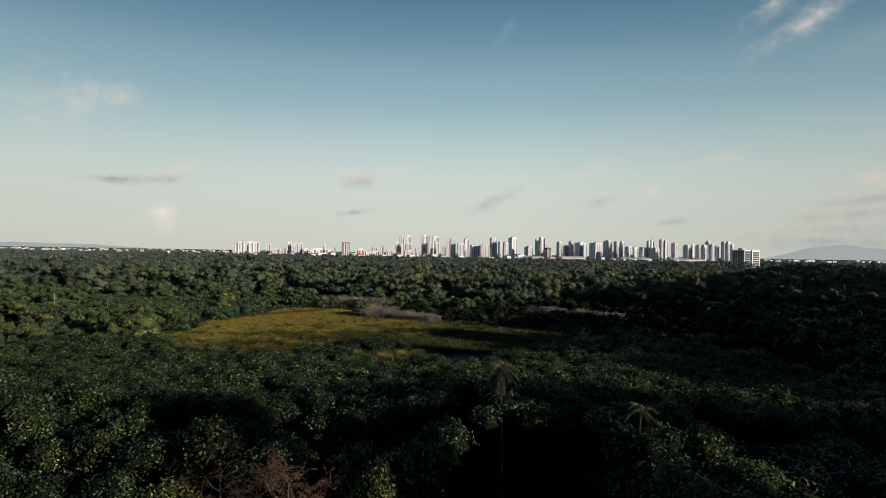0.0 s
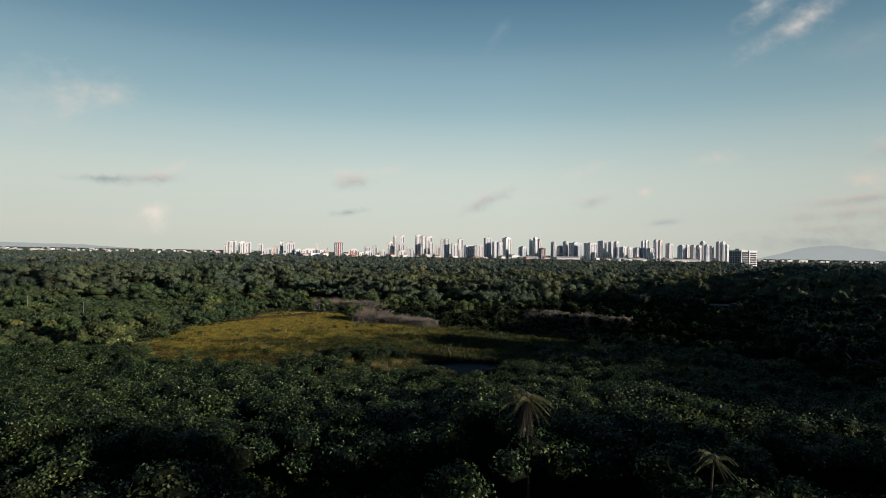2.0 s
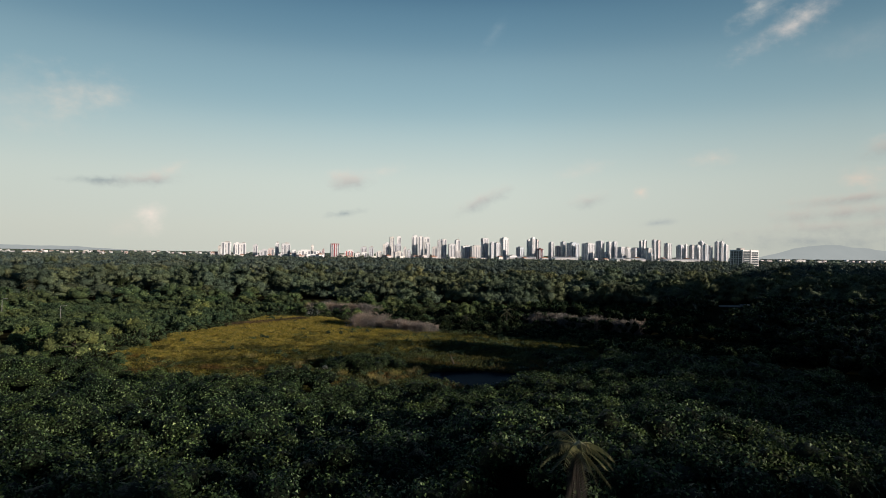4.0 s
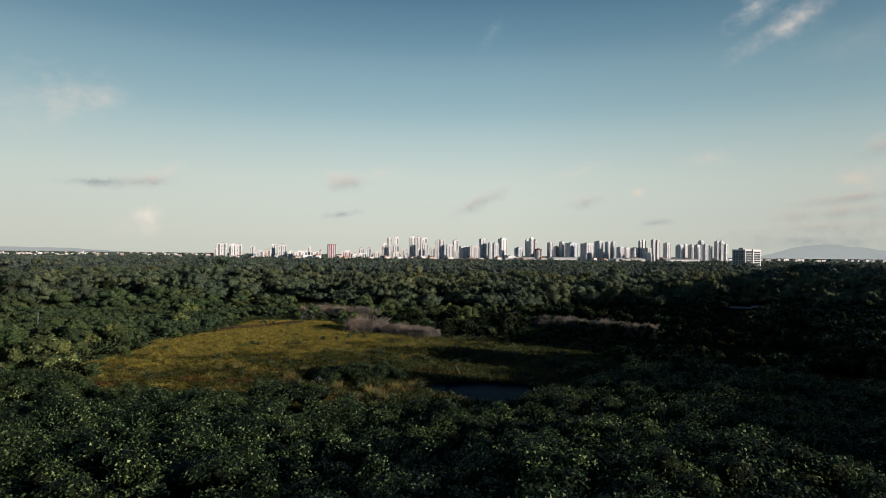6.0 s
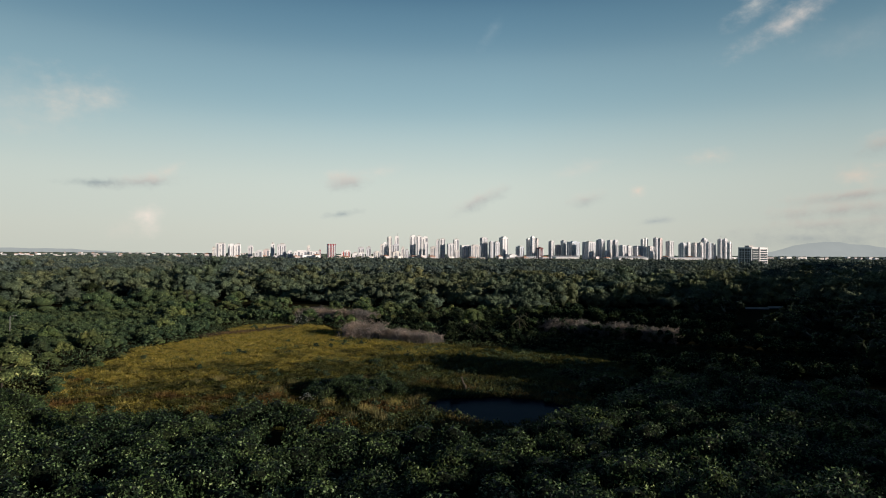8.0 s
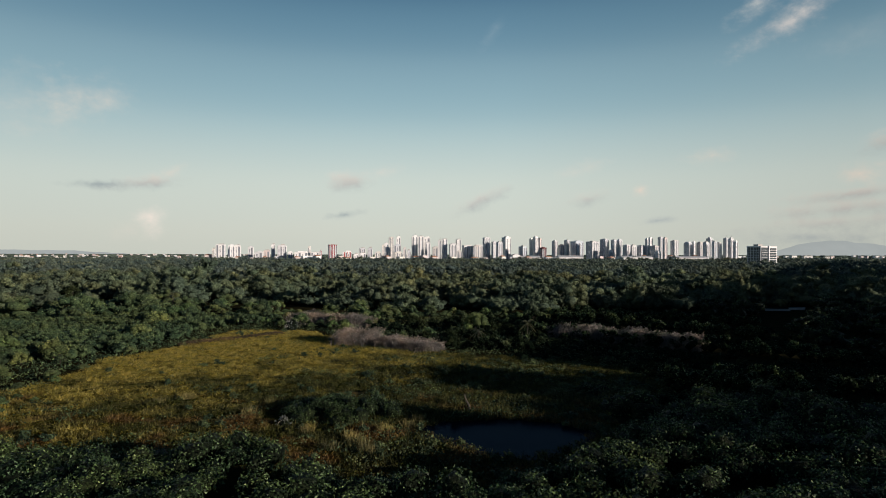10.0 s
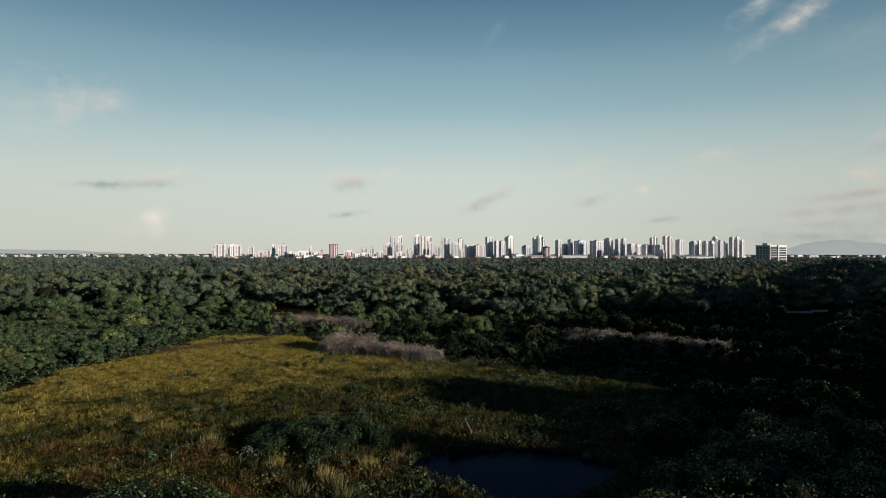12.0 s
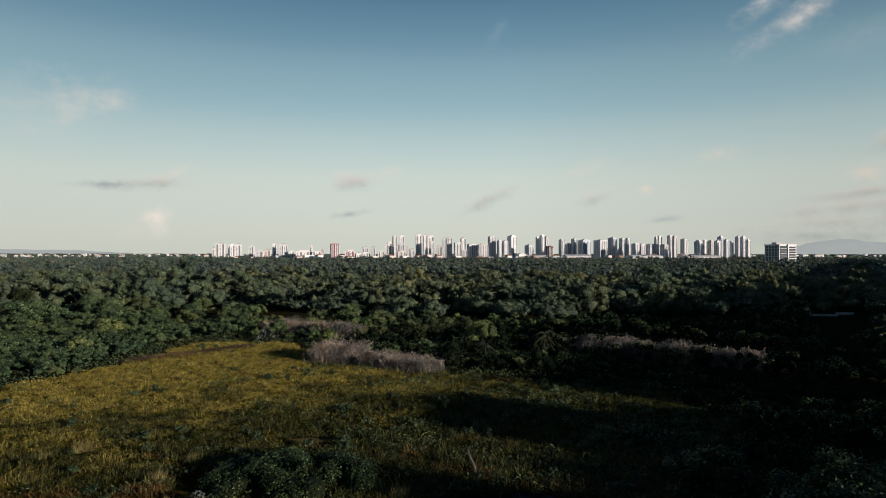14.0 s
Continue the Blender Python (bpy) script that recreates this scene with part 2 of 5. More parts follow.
PALM_LEAF = leaf_material("palm_leaf", ((0.0, (0.028, 0.038, 0.018)), (0.7, (0.070, 0.080, 0.036)), (1.0, (0.17, 0.165, 0.09))), (0.07, 0.065, 0.025), 0.5, 0.5)
BRUSH = leaf_material("dry_brush", ((0.0, (0.035, 0.022, 0.012)), (0.6, (0.085, 0.055, 0.03)), (1.0, (0.16, 0.115, 0.07))), (0.06, 0.05, 0.02), 0.4, 0.8)
TWIG = leaf_material("dry_twig", ((0.0, (0.030, 0.019, 0.012)), (0.6, (0.070, 0.044, 0.028)), (1.0, (0.150, 0.112, 0.082))), (0.10, 0.055, 0.03), 0.6, 0.8)


def grass_material(name, blade=True, tone=(1, 1, 1)):
    m, nt, b = material(name, 0.7, 0.15 if blade else 0.0)
    g = nt.nodes.new("ShaderNodeNewGeometry")
    one = g.outputs["Random Per Island"]
    if not blade:
        one = nt.nodes.new("ShaderNodeMapRange")
        one.inputs[1].default_value, one.inputs[2].default_value, one.inputs[3].default_value, one.inputs[4].default_value = 0.3, 0.72, 0.0, 0.85
        fine = noise_at(nt, 2.6, 5, 0.75)
        nt.links.new(fine, one.inputs[0])
        one = one.outputs[0]
        k = nt.nodes.new("ShaderNodeBump")
        k.inputs["Strength"].default_value, k.inputs["Distance"].default_value = 1.0, 0.5
        nt.links.new(fine, k.inputs["Height"])
        nt.links.new(k.outputs[0], b.inputs["Normal"])
    gold = ramp(nt, one, ((0.0, (0.050, 0.042, 0.010)), (0.5, (0.232, 0.196, 0.044)), (0.88, (0.37, 0.318, 0.084)), (1.0, (0.46, 0.41, 0.16))))
    green = ramp(nt, one, ((0.0, (0.012, 0.016, 0.006)), (0.6, (0.056, 0.062, 0.018)), (1.0, (0.140, 0.136, 0.044))))
    rust = ramp(nt, one, ((0.0, (0.05, 0.031, 0.012)), (0.7, (0.140, 0.086, 0.030)), (1.0, (0.27, 0.18, 0.07))))
    sep = nt.nodes.new("ShaderNodeSeparateXYZ")
    nt.links.new(g.outputs["Position"], sep.inputs[0])
    # greener towards the pond, golden far across the meadow, rusty patches at its wet edge
    far = nt.nodes.new("ShaderNodeMapRange")
    far.inputs[1].default_value, far.inputs[2].default_value, far.inputs[3].default_value, far.inputs[4].default_value = 192, 262, 0.15, -0.17
    nt.links.new(sep.outputs[1], far.inputs[0])
    east = nt.nodes.new("ShaderNodeMapRange")
    east.inputs[1].default_value, east.inputs[2].default_value, east.inputs[3].default_value, east.inputs[4].default_value = -78, 14, -0.17, 0.10
    nt.links.new(sep.outputs[0], east.inputs[0])
    add = nt.nodes.new("ShaderNodeMath")
    nt.links.new(far.outputs[0], add.inputs[0]), nt.links.new(east.outputs[0], add.inputs[1])
    add2 = nt.nodes.new("ShaderNodeMath")
    nt.links.new(add.outputs[0], add2.inputs[0]), nt.links.new(noise_at(nt, 0.085, 6, 0.72), add2.inputs[1])
    c = mixed(nt, ramp(nt, add2.outputs[0], ((0.42, (0, 0, 0)), (0.58, (1, 1, 1)))), gold, green)
    near = nt.nodes.new("ShaderNodeMapRange")
    near.inputs[1].default_value, near.inputs[2].default_value, near.inputs[3].default_value, near.inputs[4].default_value = 172, 214, 0.075, -0.14
    nt.links.new(sep.outputs[1], near.inputs[0])
    add3 = nt.nodes.new("ShaderNodeMath")
    nt.links.new(near.outputs[0], add3.inputs[0]), nt.links.new(noise_at(nt, 0.11, 3), add3.inputs[1])
    c = mixed(nt, ramp(nt, add3.outputs[0], ((0.56, (0, 0, 0)), (0.68, (1, 1, 1)))), c, rust)
    tuft = ramp(nt, noise_at(nt, 0.5, 4, 0.7), ((0.36, (0.42, 0.46, 0.5)), (0.5, (1, 1, 1)), (0.66, (1.55, 1.45, 1.25))))
    c = mixed(nt, 1.0, c, tuft, "MULTIPLY")
    if not blade:
        c = mixed(nt, 1.0, c, tone, "MULTIPLY")
    nt.links.new(c, b.inputs["Base Color"])
    return m


# the sward is the grass dimmed: shade between the tussocks put into its colour
GRASS, SWARD, GROWTH = grass_material("marsh_grass"), grass_material("marsh_sward", False, (0.6, 0.57, 0.45)), grass_material("marsh_growth", False, (1.15, 1.15, 0.95))


def plain(name, a, b_, scale, rough=0.8, spec=0.3, bump=0.0, metal=0.0):
    m, nt, b = material(name, rough, spec, metal)
    n = noise_at(nt, scale, 6, 0.65)
    nt.links.new(ramp(nt, n, ((0.3, a), (0.7, b_))), b.inputs["Base Color"])
    if bump:
        k = nt.nodes.new("ShaderNodeBump")
        k.inputs["Strength"].default_value = bump
        nt.links.new(n, k.inputs["Height"])
        nt.links.new(k.outputs[0], b.inputs["Normal"])
    return m


SOIL = plain("forest_soil", (0.012, 0.013, 0.006), (0.028, 0.024, 0.011), 0.25, 0.95, 0.0, 0.5)
BARK = plain("bark", (0.028, 0.024, 0.019), (0.07, 0.06, 0.048), 3, 0.9, 0.2, 0.4)
DEADWOOD = plain("dead_wood", (0.075, 0.062, 0.048), (0.16, 0.135, 0.105), 3, 0.85, 0.2, 0.3)
CONCRETE = plain("concrete", (0.38, 0.37, 0.35), (0.50, 0.49, 0.46), 0.2, 0.85)
ROOF_TILE = plain("roof_tile", (0.30, 0.16, 0.10), (0.42, 0.26, 0.18), 0.4, 0.85)
ROOF_SHEET = plain("roof_sheet", (0.55, 0.55, 0.54), (0.72, 0.72, 0.70), 0.1, 0.5)
STEEL = plain("painted_steel", (0.20, 0.20, 0.19), (0.28, 0.28, 0.27), 2, 0.45, 0.5)
WALLS = {}
for wname, wa, wb in (("white", (0.76, 0.76, 0.75), (0.84, 0.84, 0.83)), ("cream", (0.64, 0.62, 0.57), (0.76, 0.74, 0.69)), ("grey", (0.58, 0.59, 0.60), (0.68, 0.69, 0.70)),
                      ("dark", (0.52, 0.54, 0.57), (0.62, 0.64, 0.67)), ("blue", (0.46, 0.52, 0.58), (0.56, 0.62, 0.67)), ("brown", (0.50, 0.48, 0.46), (0.60, 0.58, 0.56)),
                      ("pink", (0.58, 0.50, 0.48), (0.68, 0.60, 0.57)), ("red", (0.24, 0.045, 0.055), (0.32, 0.07, 0.08)), ("maroon", (0.10, 0.04, 0.045), (0.16, 0.07, 0.07))):
    WALLS[wname] = plain("wall_" + wname, wa, wb, 0.08, 0.75, 0.3)
WALLS["redwhite"] = WALLS["white"]
GLASS, gnt, gb = material("window_glass", 0.15, 0.5, 0.45)
gb.inputs["Base Color"].default_value = (0.42, 0.45, 0.49, 1)
DARK_GLASS, dnt, db = material("tinted_glass", 0.25, 0.3, 0.3)
db.inputs["Base Color"].default_value = (0.085, 0.105, 0.115, 1)
RED_BAND = plain("red_band", (0.42, 0.08, 0.07), (0.5, 0.11, 0.09), 0.3)


def water_material():
    """Still water: a dark blue body and faint blue-tinted mirror stand in for the sky's reflection."""
    m = bpy.data.materials.new("pond_water")
    m.use_nodes = True
    nt = m.node_tree
    nt.nodes.remove(nt.nodes["Principled BSDF"])
    body, gloss, mix = nt.nodes.new("ShaderNodeBsdfDiffuse"), nt.nodes.new("ShaderNodeBsdfGlossy"), nt.nodes.new("ShaderNodeMixShader")
    nt.links.new(ramp(nt, noise_at(nt, 0.15, 3), ((0.3, (0.003, 0.006, 0.012)), (0.8, (0.006, 0.010, 0.018)))), body.inputs[0])
    gloss.inputs["Color"].default_value, gloss.inputs["Roughness"].default_value = (0.5, 0.7, 1.0, 1), 0.12
    k = nt.nodes.new("ShaderNodeBump")
    k.inputs["Strength"].default_value, k.inputs["Distance"].default_value = 0.3, 0.1
    nt.links.new(noise_at(nt, 2.5, 3), k.inputs["Height"])
    nt.links.new(k.outputs[0], gloss.inputs["Normal"])
    mix.inputs[0].default_value = 0.018
    nt.links.new(body.outputs[0], mix.inputs[1]), nt.links.new(gloss.outputs[0], mix.inputs[2])
    nt.links.new(mix.outputs[0], nt.nodes["Material Output"].inputs[0])
    return m


WATER = water_material()


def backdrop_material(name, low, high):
    """Hills lost in haze far behind everything: they glow, with the haze put into their colour."""
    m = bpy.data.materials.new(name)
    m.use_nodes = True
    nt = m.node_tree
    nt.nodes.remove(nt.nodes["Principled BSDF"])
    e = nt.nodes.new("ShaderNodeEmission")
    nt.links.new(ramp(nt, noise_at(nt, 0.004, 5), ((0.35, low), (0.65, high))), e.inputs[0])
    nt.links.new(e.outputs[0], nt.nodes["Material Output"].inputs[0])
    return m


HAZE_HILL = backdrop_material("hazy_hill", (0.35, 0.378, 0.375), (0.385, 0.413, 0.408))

# ---- mesh helpers ----
def mesh_from(name, verts, tris, mats, index=None):
    me = bpy.data.meshes.new(name)
    v, f = np.asarray(verts, np.float32), np.asarray(tris, np.int32)
    me.vertices.add(len(v))
    me.vertices.foreach_set("co", v.ravel())
    me.loops.add(f.size)
    me.loops.foreach_set("vertex_index", f.ravel())
    me.polygons.add(len(f))
    me.polygons.foreach_set("loop_start", np.arange(0, f.size, f.shape[1], dtype=np.int32))
    for m in mats:
        me.materials.append(m)
    if index is not None:
        me.polygons.foreach_set("material_index", np.asarray(index, np.int32))
    me.update(calc_edges=True)
    return me


def join(*pieces):
    """Several (verts, tris) as one."""
    vs, fs, n = [], [], 0
    for v, f in pieces:
        vs.append(v)
        fs.append(np.asarray(f) + n)
        n += len(v)
    return np.concatenate(vs), np.concatenate(fs)


def part(name, data, mat_, parent, label=""):
    """Links a mesh, a bmesh or (verts, tris) as ONE mesh object under a thing or under a part."""
    if isinstance(data, tuple):
        data = mesh_from(name, data[0], data[1], [mat_])
    elif isinstance(data, bmesh.types.BMesh):
        bm, data = data, bpy.data.meshes.new(name)
        bm.to_mesh(data)
        bm.free()
        data.materials.append(mat_)
    ob = new(name, data)
    ob.parent = parent
    if label:
        ob["label"] = label
    return ob


def unit(v):
    return v / np.maximum(np.linalg.norm(v, axis=-1, keepdims=True), 1e-6)


def leaves(rng, pos, out, size, width=0.28, wild=0.85, lift=0.2, simple=False):
    """Folded two-triangle leaves at pos, facing about along out; simple: plain pointed ones, for far off."""
    n = len(pos)
    nor = unit(out * 0.7 + np.array((0, 0, lift)) + rng.normal(0, wild, (n, 3)))
    t = rng.normal(0, 1, (n, 3)) + np.array((0, 0, -0.5))
    t = unit(t - nor * (t * nor).sum(1, keepdims=True))
    b = np.cross(nor, t)
    ln = (size * rng.uniform(0.65, 1.35, n))[:, None]
    if simple:
        v = np.stack((pos - b * ln * width, pos + b * ln * width, pos + t * ln * 1.05), 1).reshape(-1, 3)
        return v, np.arange(3 * n).reshape(-1, 3)
    mid = pos + t * ln * 0.45 - nor * ln * 0.08
    v = np.stack((pos, mid + b * ln * width, pos + t * ln, mid - b * ln * width), 1).reshape(-1, 3)
    k = (np.arange(n) * 4)[:, None]
    return v, np.stack((k + (0, 1, 2), k + (0, 2, 3)), 1).reshape(-1, 3)


def blobs(rng, centres, radii, count, size, low=-0.25, inner=0.72, outer=1.08, **how):
    """count leaves on the upper skin of each of many ellipsoids."""
    c, r = np.repeat(centres, count, 0), np.repeat(radii, count, 0)
    z = rng.uniform(low, 1, len(c))
    a = rng.uniform(0, 2 * math.pi, len(c))
    s = np.sqrt(np.maximum(0, 1 - z * z))
    d = np.stack((s * np.cos(a), s * np.sin(a), z), 1)
    return leaves(rng, c + d * r * rng.uniform(inner, outer, (len(c), 1)), d, size, **how)


PHI = (1 + 5 ** 0.5) / 2
ICO_V = unit(np.array([(-1, PHI, 0), (1, PHI, 0), (-1, -PHI, 0), (1, -PHI, 0), (0, -1, PHI), (0, 1, PHI), (0, -1, -PHI), (0, 1, -PHI), (PHI, 0, -1), (PHI, 0, 1), (-PHI, 0, -1), (-PHI, 0, 1)], float))
ICO_F = np.array([[int(q, 12) for q in w] for w in "0b5 051 017 07a 0ab 159 5b4 ba2 a76 718 394 342 326 368 389 495 24b 62a 867 981".split()])


OCT_V = np.array([(1, 0, 0), (0, 1, 0), (-1, 0, 0), (0, -1, 0), (0, 0, 1), (0, 0, -1)], float)
OCT_F = np.array([[int(q) for q in w] for w in "014 124 234 304 105 215 325 035".split()])


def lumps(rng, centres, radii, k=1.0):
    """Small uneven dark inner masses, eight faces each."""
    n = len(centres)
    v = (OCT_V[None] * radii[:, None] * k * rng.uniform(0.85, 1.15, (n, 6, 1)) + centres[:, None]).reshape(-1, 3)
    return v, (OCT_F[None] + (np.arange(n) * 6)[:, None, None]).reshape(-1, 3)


def skins(rng, centres, radii, k=0.92, small=False):
    """Uneven closed masses of foliage, twenty faces each, or eight if small."""
    V, F = (OCT_V, OCT_F) if small else (ICO_V, ICO_F)
    n, m = len(centres), len(V)
    v = (V[None] * radii[:, None] * k * rng.uniform(0.6, 1.2, (n, m, 1)) + centres[:, None]).reshape(-1, 3)
    return v, (F[None] + (np.arange(n) * m)[:, None, None]).reshape(-1, 3)


def smooth(me):
    me.polygons.foreach_set("use_smooth", np.ones(len(me.polygons), bool))
    return me


def tube(points, radii, sides=6):
    p = np.asarray(points, float)
    v, f = [], []
    for i in range(len(p)):
        t = p[min(i + 1, len(p) - 1)] - p[max(i - 1, 0)]
        t = t / (np.linalg.norm(t) + 1e-9)
        u = np.cross(t, (0.31, 0.95, 0.05))
        u /= np.linalg.norm(u) + 1e-9
        w = np.cross(t, u)
        for k in range(sides):
            a = 2 * math.pi * k / sides
            v.append(p[i] + radii[i] * (math.cos(a) * u + math.sin(a) * w))
    for i in range(len(p) - 1):
        for k in range(sides):
            a, b = i * sides + k, i * sides + (k + 1) % sides
            f += [(a, b, b + sides), (a, b + sides, a + sides)]
    for k in range(1, sides - 1):
        f.append((0, k + 1, k))
        e = (len(p) - 1) * sides
        f.append((e, e + k, e + k + 1))
    return np.array(v), np.array(f)


def box_bm(x, y, z, w, d, h, bevel=0.0):
    bm = bmesh.new()
    bmesh.ops.create_cube(bm, size=1, matrix=Matrix.Translation((x, y, z + h / 2)) @ Matrix.Diagonal((w, d, h, 1)))
    if bevel:
        bmesh.ops.bevel(bm, geom=bm.edges[:], offset=bevel, segments=1, affect="EDGES")
    return bm


def inside(poly, x, y):
    hit = np.zeros(len(x), bool)
    for (x0, y0), (x1, y1) in zip(poly, poly[1:] + poly[:1]):
        c = (y0 > y) != (y1 > y)
        hit ^= c & (x < (x1 - x0) * (y - y0) / (y1 - y0 + 1e-9) + x0)
    return hit


def swell(x, y, s, seed=0):
    """Smooth uneven values of about -1 to 1 over the plan."""
    return (np.sin(x * s + seed) * np.cos(y * s * 1.13 + 2 * seed) + 0.6 * np.sin((x + 0.7 * y) * s * 2.1 + 3 * seed) * np.cos((y - 0.5 * x) * s * 1.7 + seed)
            + 0.4 * np.sin((x - y) * s * 4.3 + seed * 5)) / 1.6


def grid(rng, x0, x1, y0, y1, step, shake=0.42):
    gx, gy = np.meshgrid(np.arange(x0, x1, step), np.arange(y0, y1, step))
    x, y = gx.ravel().astype(float), gy.ravel().astype(float)
    return x + rng.uniform(-shake, shake, len(x)) * step, y + rng.uniform(-shake, shake, len(x)) * step


# ---- plan of the place ----
MEADOW = [(-72, 288), (-56, 291), (-42, 289), (-30, 266), (-8, 243), (15, 238), (44, 223), (48, 203), (36, 188), (30, 174), (25, 158), (16, 142), (0, 138), (-11, 140), (-24, 156), (-40, 158), (-57, 157), (-76, 172), (-85, 200), (-86, 232), (-74, 258)]
POND = [(-4, 171), (1, 175.5), (10, 177), (19, 174.5), (23, 170), (19, 163), (12, 158.5), (7, 159), (3, 164), (-1, 167)]


def wood_edge(x):
    """How far off the tall wood begins."""
    return np.interp(x, (-260, -170, -142, -81, -43, 11, 47, 98, 159, 260), (330, 362, 392, 396, 363, 353, 346, 358, 380, 330)) + 7 * np.sin(x * 0.11)


# ---- ground, water, hills ----
def ground():
    xs = np.concatenate((np.linspace(-5000, -320, 14), np.linspace(-300, 300, 61), np.linspace(320, 5000, 14)))
    ys = np.concatenate((np.linspace(-900, -60, 6), np.linspace(-40, 420, 93), np.linspace(480, 4950, 24)))
    gx, gy = np.meshgrid(xs, ys)
    z = 0.12 * swell(gx, gy, 0.11) - 0.1
    z -= 0.9 * np.clip(1.25 - np.hypot((gx - 10) / 15, (gy - 168) / 11), 0, 1)
    v = np.stack((gx, gy, z), -1).reshape(-1, 3)
    n = len(xs)
    k = (np.arange(len(ys) - 1)[:, None] * n + np.arange(n - 1)).ravel()
    f = np.stack((k, k + 1, k + n + 1, k + n), 1)
    me = mesh_from("ground", v, f, [SOIL])
    me.polygons.foreach_set("use_smooth", np.ones(len(f), bool))
    return tagged(new("ground", me), "dark damp forest soil and leaf litter", "ground", kind="structure")


ground()
pv = np.array([(10 + (x - 10) * 1.12, 168 + (y - 168) * 1.12, -0.22) for x, y in POND])
pond_mesh = bpy.data.meshes.new("water")
pond_mesh.from_pydata([tuple(p) for p in pv], [], [tuple(range(len(pv)))])
pond_mesh.materials.append(WATER)
tagged(new("water", pond_mesh), "still dark blue pond water among reeds", "pond", kind="structure")
pool = [(-18.5 + 3.2 * math.cos(a) * (1 + 0.2 * math.sin(3 * a)), 195.5 + 1.5 * math.sin(a), 0.06) for a in np.linspace(0, 2 * math.pi, 18)[:-1]]
MUD = plain("muddy_water", (0.085, 0.066, 0.026), (0.13, 0.10, 0.040), 0.4, 0.8, 0.0)
pool_mesh = bpy.data.meshes.new("puddle")
pool_mesh.from_pydata(pool, [], [tuple(range(len(pool)))])
pool_mesh.materials.append(MUD)
tagged(new("puddle", pool_mesh), "shallow brown muddy pool in the grass", "puddle", kind="structure")


def hill(x0, x1, y, profile, name, label):
    """A ridge with a front and a back slope; profile: its height along the way."""
    rng = np.random.default_rng(5)
    u = np.linspace(0, 1, 80)
    x = x0 + (x1 - x0) * u
    top = np.interp(u, [p for p, _ in profile], [h for _, h in profile]) + 2.5 * np.sin(u * 41) * np.sin(u * 17) + rng.normal(0, 0.5, 80)
    v = np.concatenate((np.stack((x, 0 * x + y - 160, 0 * x - 5), 1), np.stack((x, 0 * x + y, top), 1), np.stack((x, 0 * x + y + 160, 0 * x - 5), 1)))
    k = np.arange(79)
    f = np.concatenate((np.stack((k, k + 1, k + 81, k + 80), 1), np.stack((k + 80, k + 81, k + 161, k + 160), 1)))
    me = mesh_from(name, v, f, [HAZE_HILL])
    me.polygons.foreach_set("use_smooth", np.ones(len(f), bool))
    tagged(new(name, me), label, "hill", kind="structure")


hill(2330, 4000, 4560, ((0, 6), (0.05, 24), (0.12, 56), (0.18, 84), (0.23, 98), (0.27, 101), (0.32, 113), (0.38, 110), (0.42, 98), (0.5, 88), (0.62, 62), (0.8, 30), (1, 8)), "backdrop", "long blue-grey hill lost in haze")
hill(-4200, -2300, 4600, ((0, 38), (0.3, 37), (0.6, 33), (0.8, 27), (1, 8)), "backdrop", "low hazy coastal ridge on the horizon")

# ---- near mangrove trees ----
def tree_prototype(rng, name, height, spread, lobes, per_lobe, leaf, leaf_mat, label, category, simple=False, skin=None):
    """A tree at the origin: tapered trunk with limbs, and a lobed crown of many leaves."""
    root = tagged(new(name), label, category)
    lean = rng.uniform(-0.5, 0.5, 2)
    fork = np.array((lean[0] * 0.5, lean[1] * 0.5, height * 0.42))
    bits = [tube([(0, 0, -0.3), (lean[0] * 0.2, lean[1] * 0.2, height * 0.2), fork], [0.035 * height * 0.55, 0.014 * height, 0.011 * height], 6)]
    cs, rs = [], []
    for i in range(lobes):
        a = i * 2.39996 + rng.uniform(-0.4, 0.4)
        q = math.sqrt((i + 0.5) / lobes)
        rr = spread * (0.82 * q)
        z = height - spread * 0.5 - (q ** 2) * spread * rng.uniform(0.5, 1.0) + rng.uniform(-0.25, 0.25)
        c = np.array((rr * math.cos(a) + lean[0], rr * math.sin(a) + lean[1], z))
        r = spread * rng.uniform(0.24, 0.42)
        cs.append(c)
        rs.append((r, r, r * rng.uniform(0.7, 1.0)))
        if i % 2 == 0:
            mid = (fork + c) / 2 + (0, 0, -0.3)
            bits.append(tube([fork - (0, 0, 0.4), mid, c], [0.008 * height, 0.005 * height, 0.002 * height], 4))
    cs, rs = np.array(cs), np.array(rs)
    part("trunk", join(*bits), BARK, root)
    lv, lf = blobs(rng, cs, rs, per_lobe, leaf, low=-0.7, wild=0.45, simple=simple, width=0.32)
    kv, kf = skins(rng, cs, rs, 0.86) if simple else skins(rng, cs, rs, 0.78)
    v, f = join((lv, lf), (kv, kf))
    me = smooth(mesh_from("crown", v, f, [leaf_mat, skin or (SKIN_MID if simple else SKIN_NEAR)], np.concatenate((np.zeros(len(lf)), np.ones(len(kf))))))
    part("crown", me, leaf_mat, root)
    return root


def scatter(protos, spots, rng, group, share=0.0):
    """Copies of the prototypes at (x, y, height share); the prototypes take the first spots."""
    for i, (x, y, s) in enumerate(spots):
        m = pose(x, y, 0, 0, 0, rng.uniform(0, 360)) @ Matrix.Diagonal((s * rng.uniform(0.9, 1.15), s * rng.uniform(0.9, 1.15), s, 1))
        if i < len(protos):
            tagged(protos[i], group=group).matrix_basis = m
        else:
            k = protos[i % len(protos)]
            copy_thing(k, m @ Matrix.Diagonal((share / k.scale[0], share / k.scale[1], share / k.scale[2], 1)) if share else m)


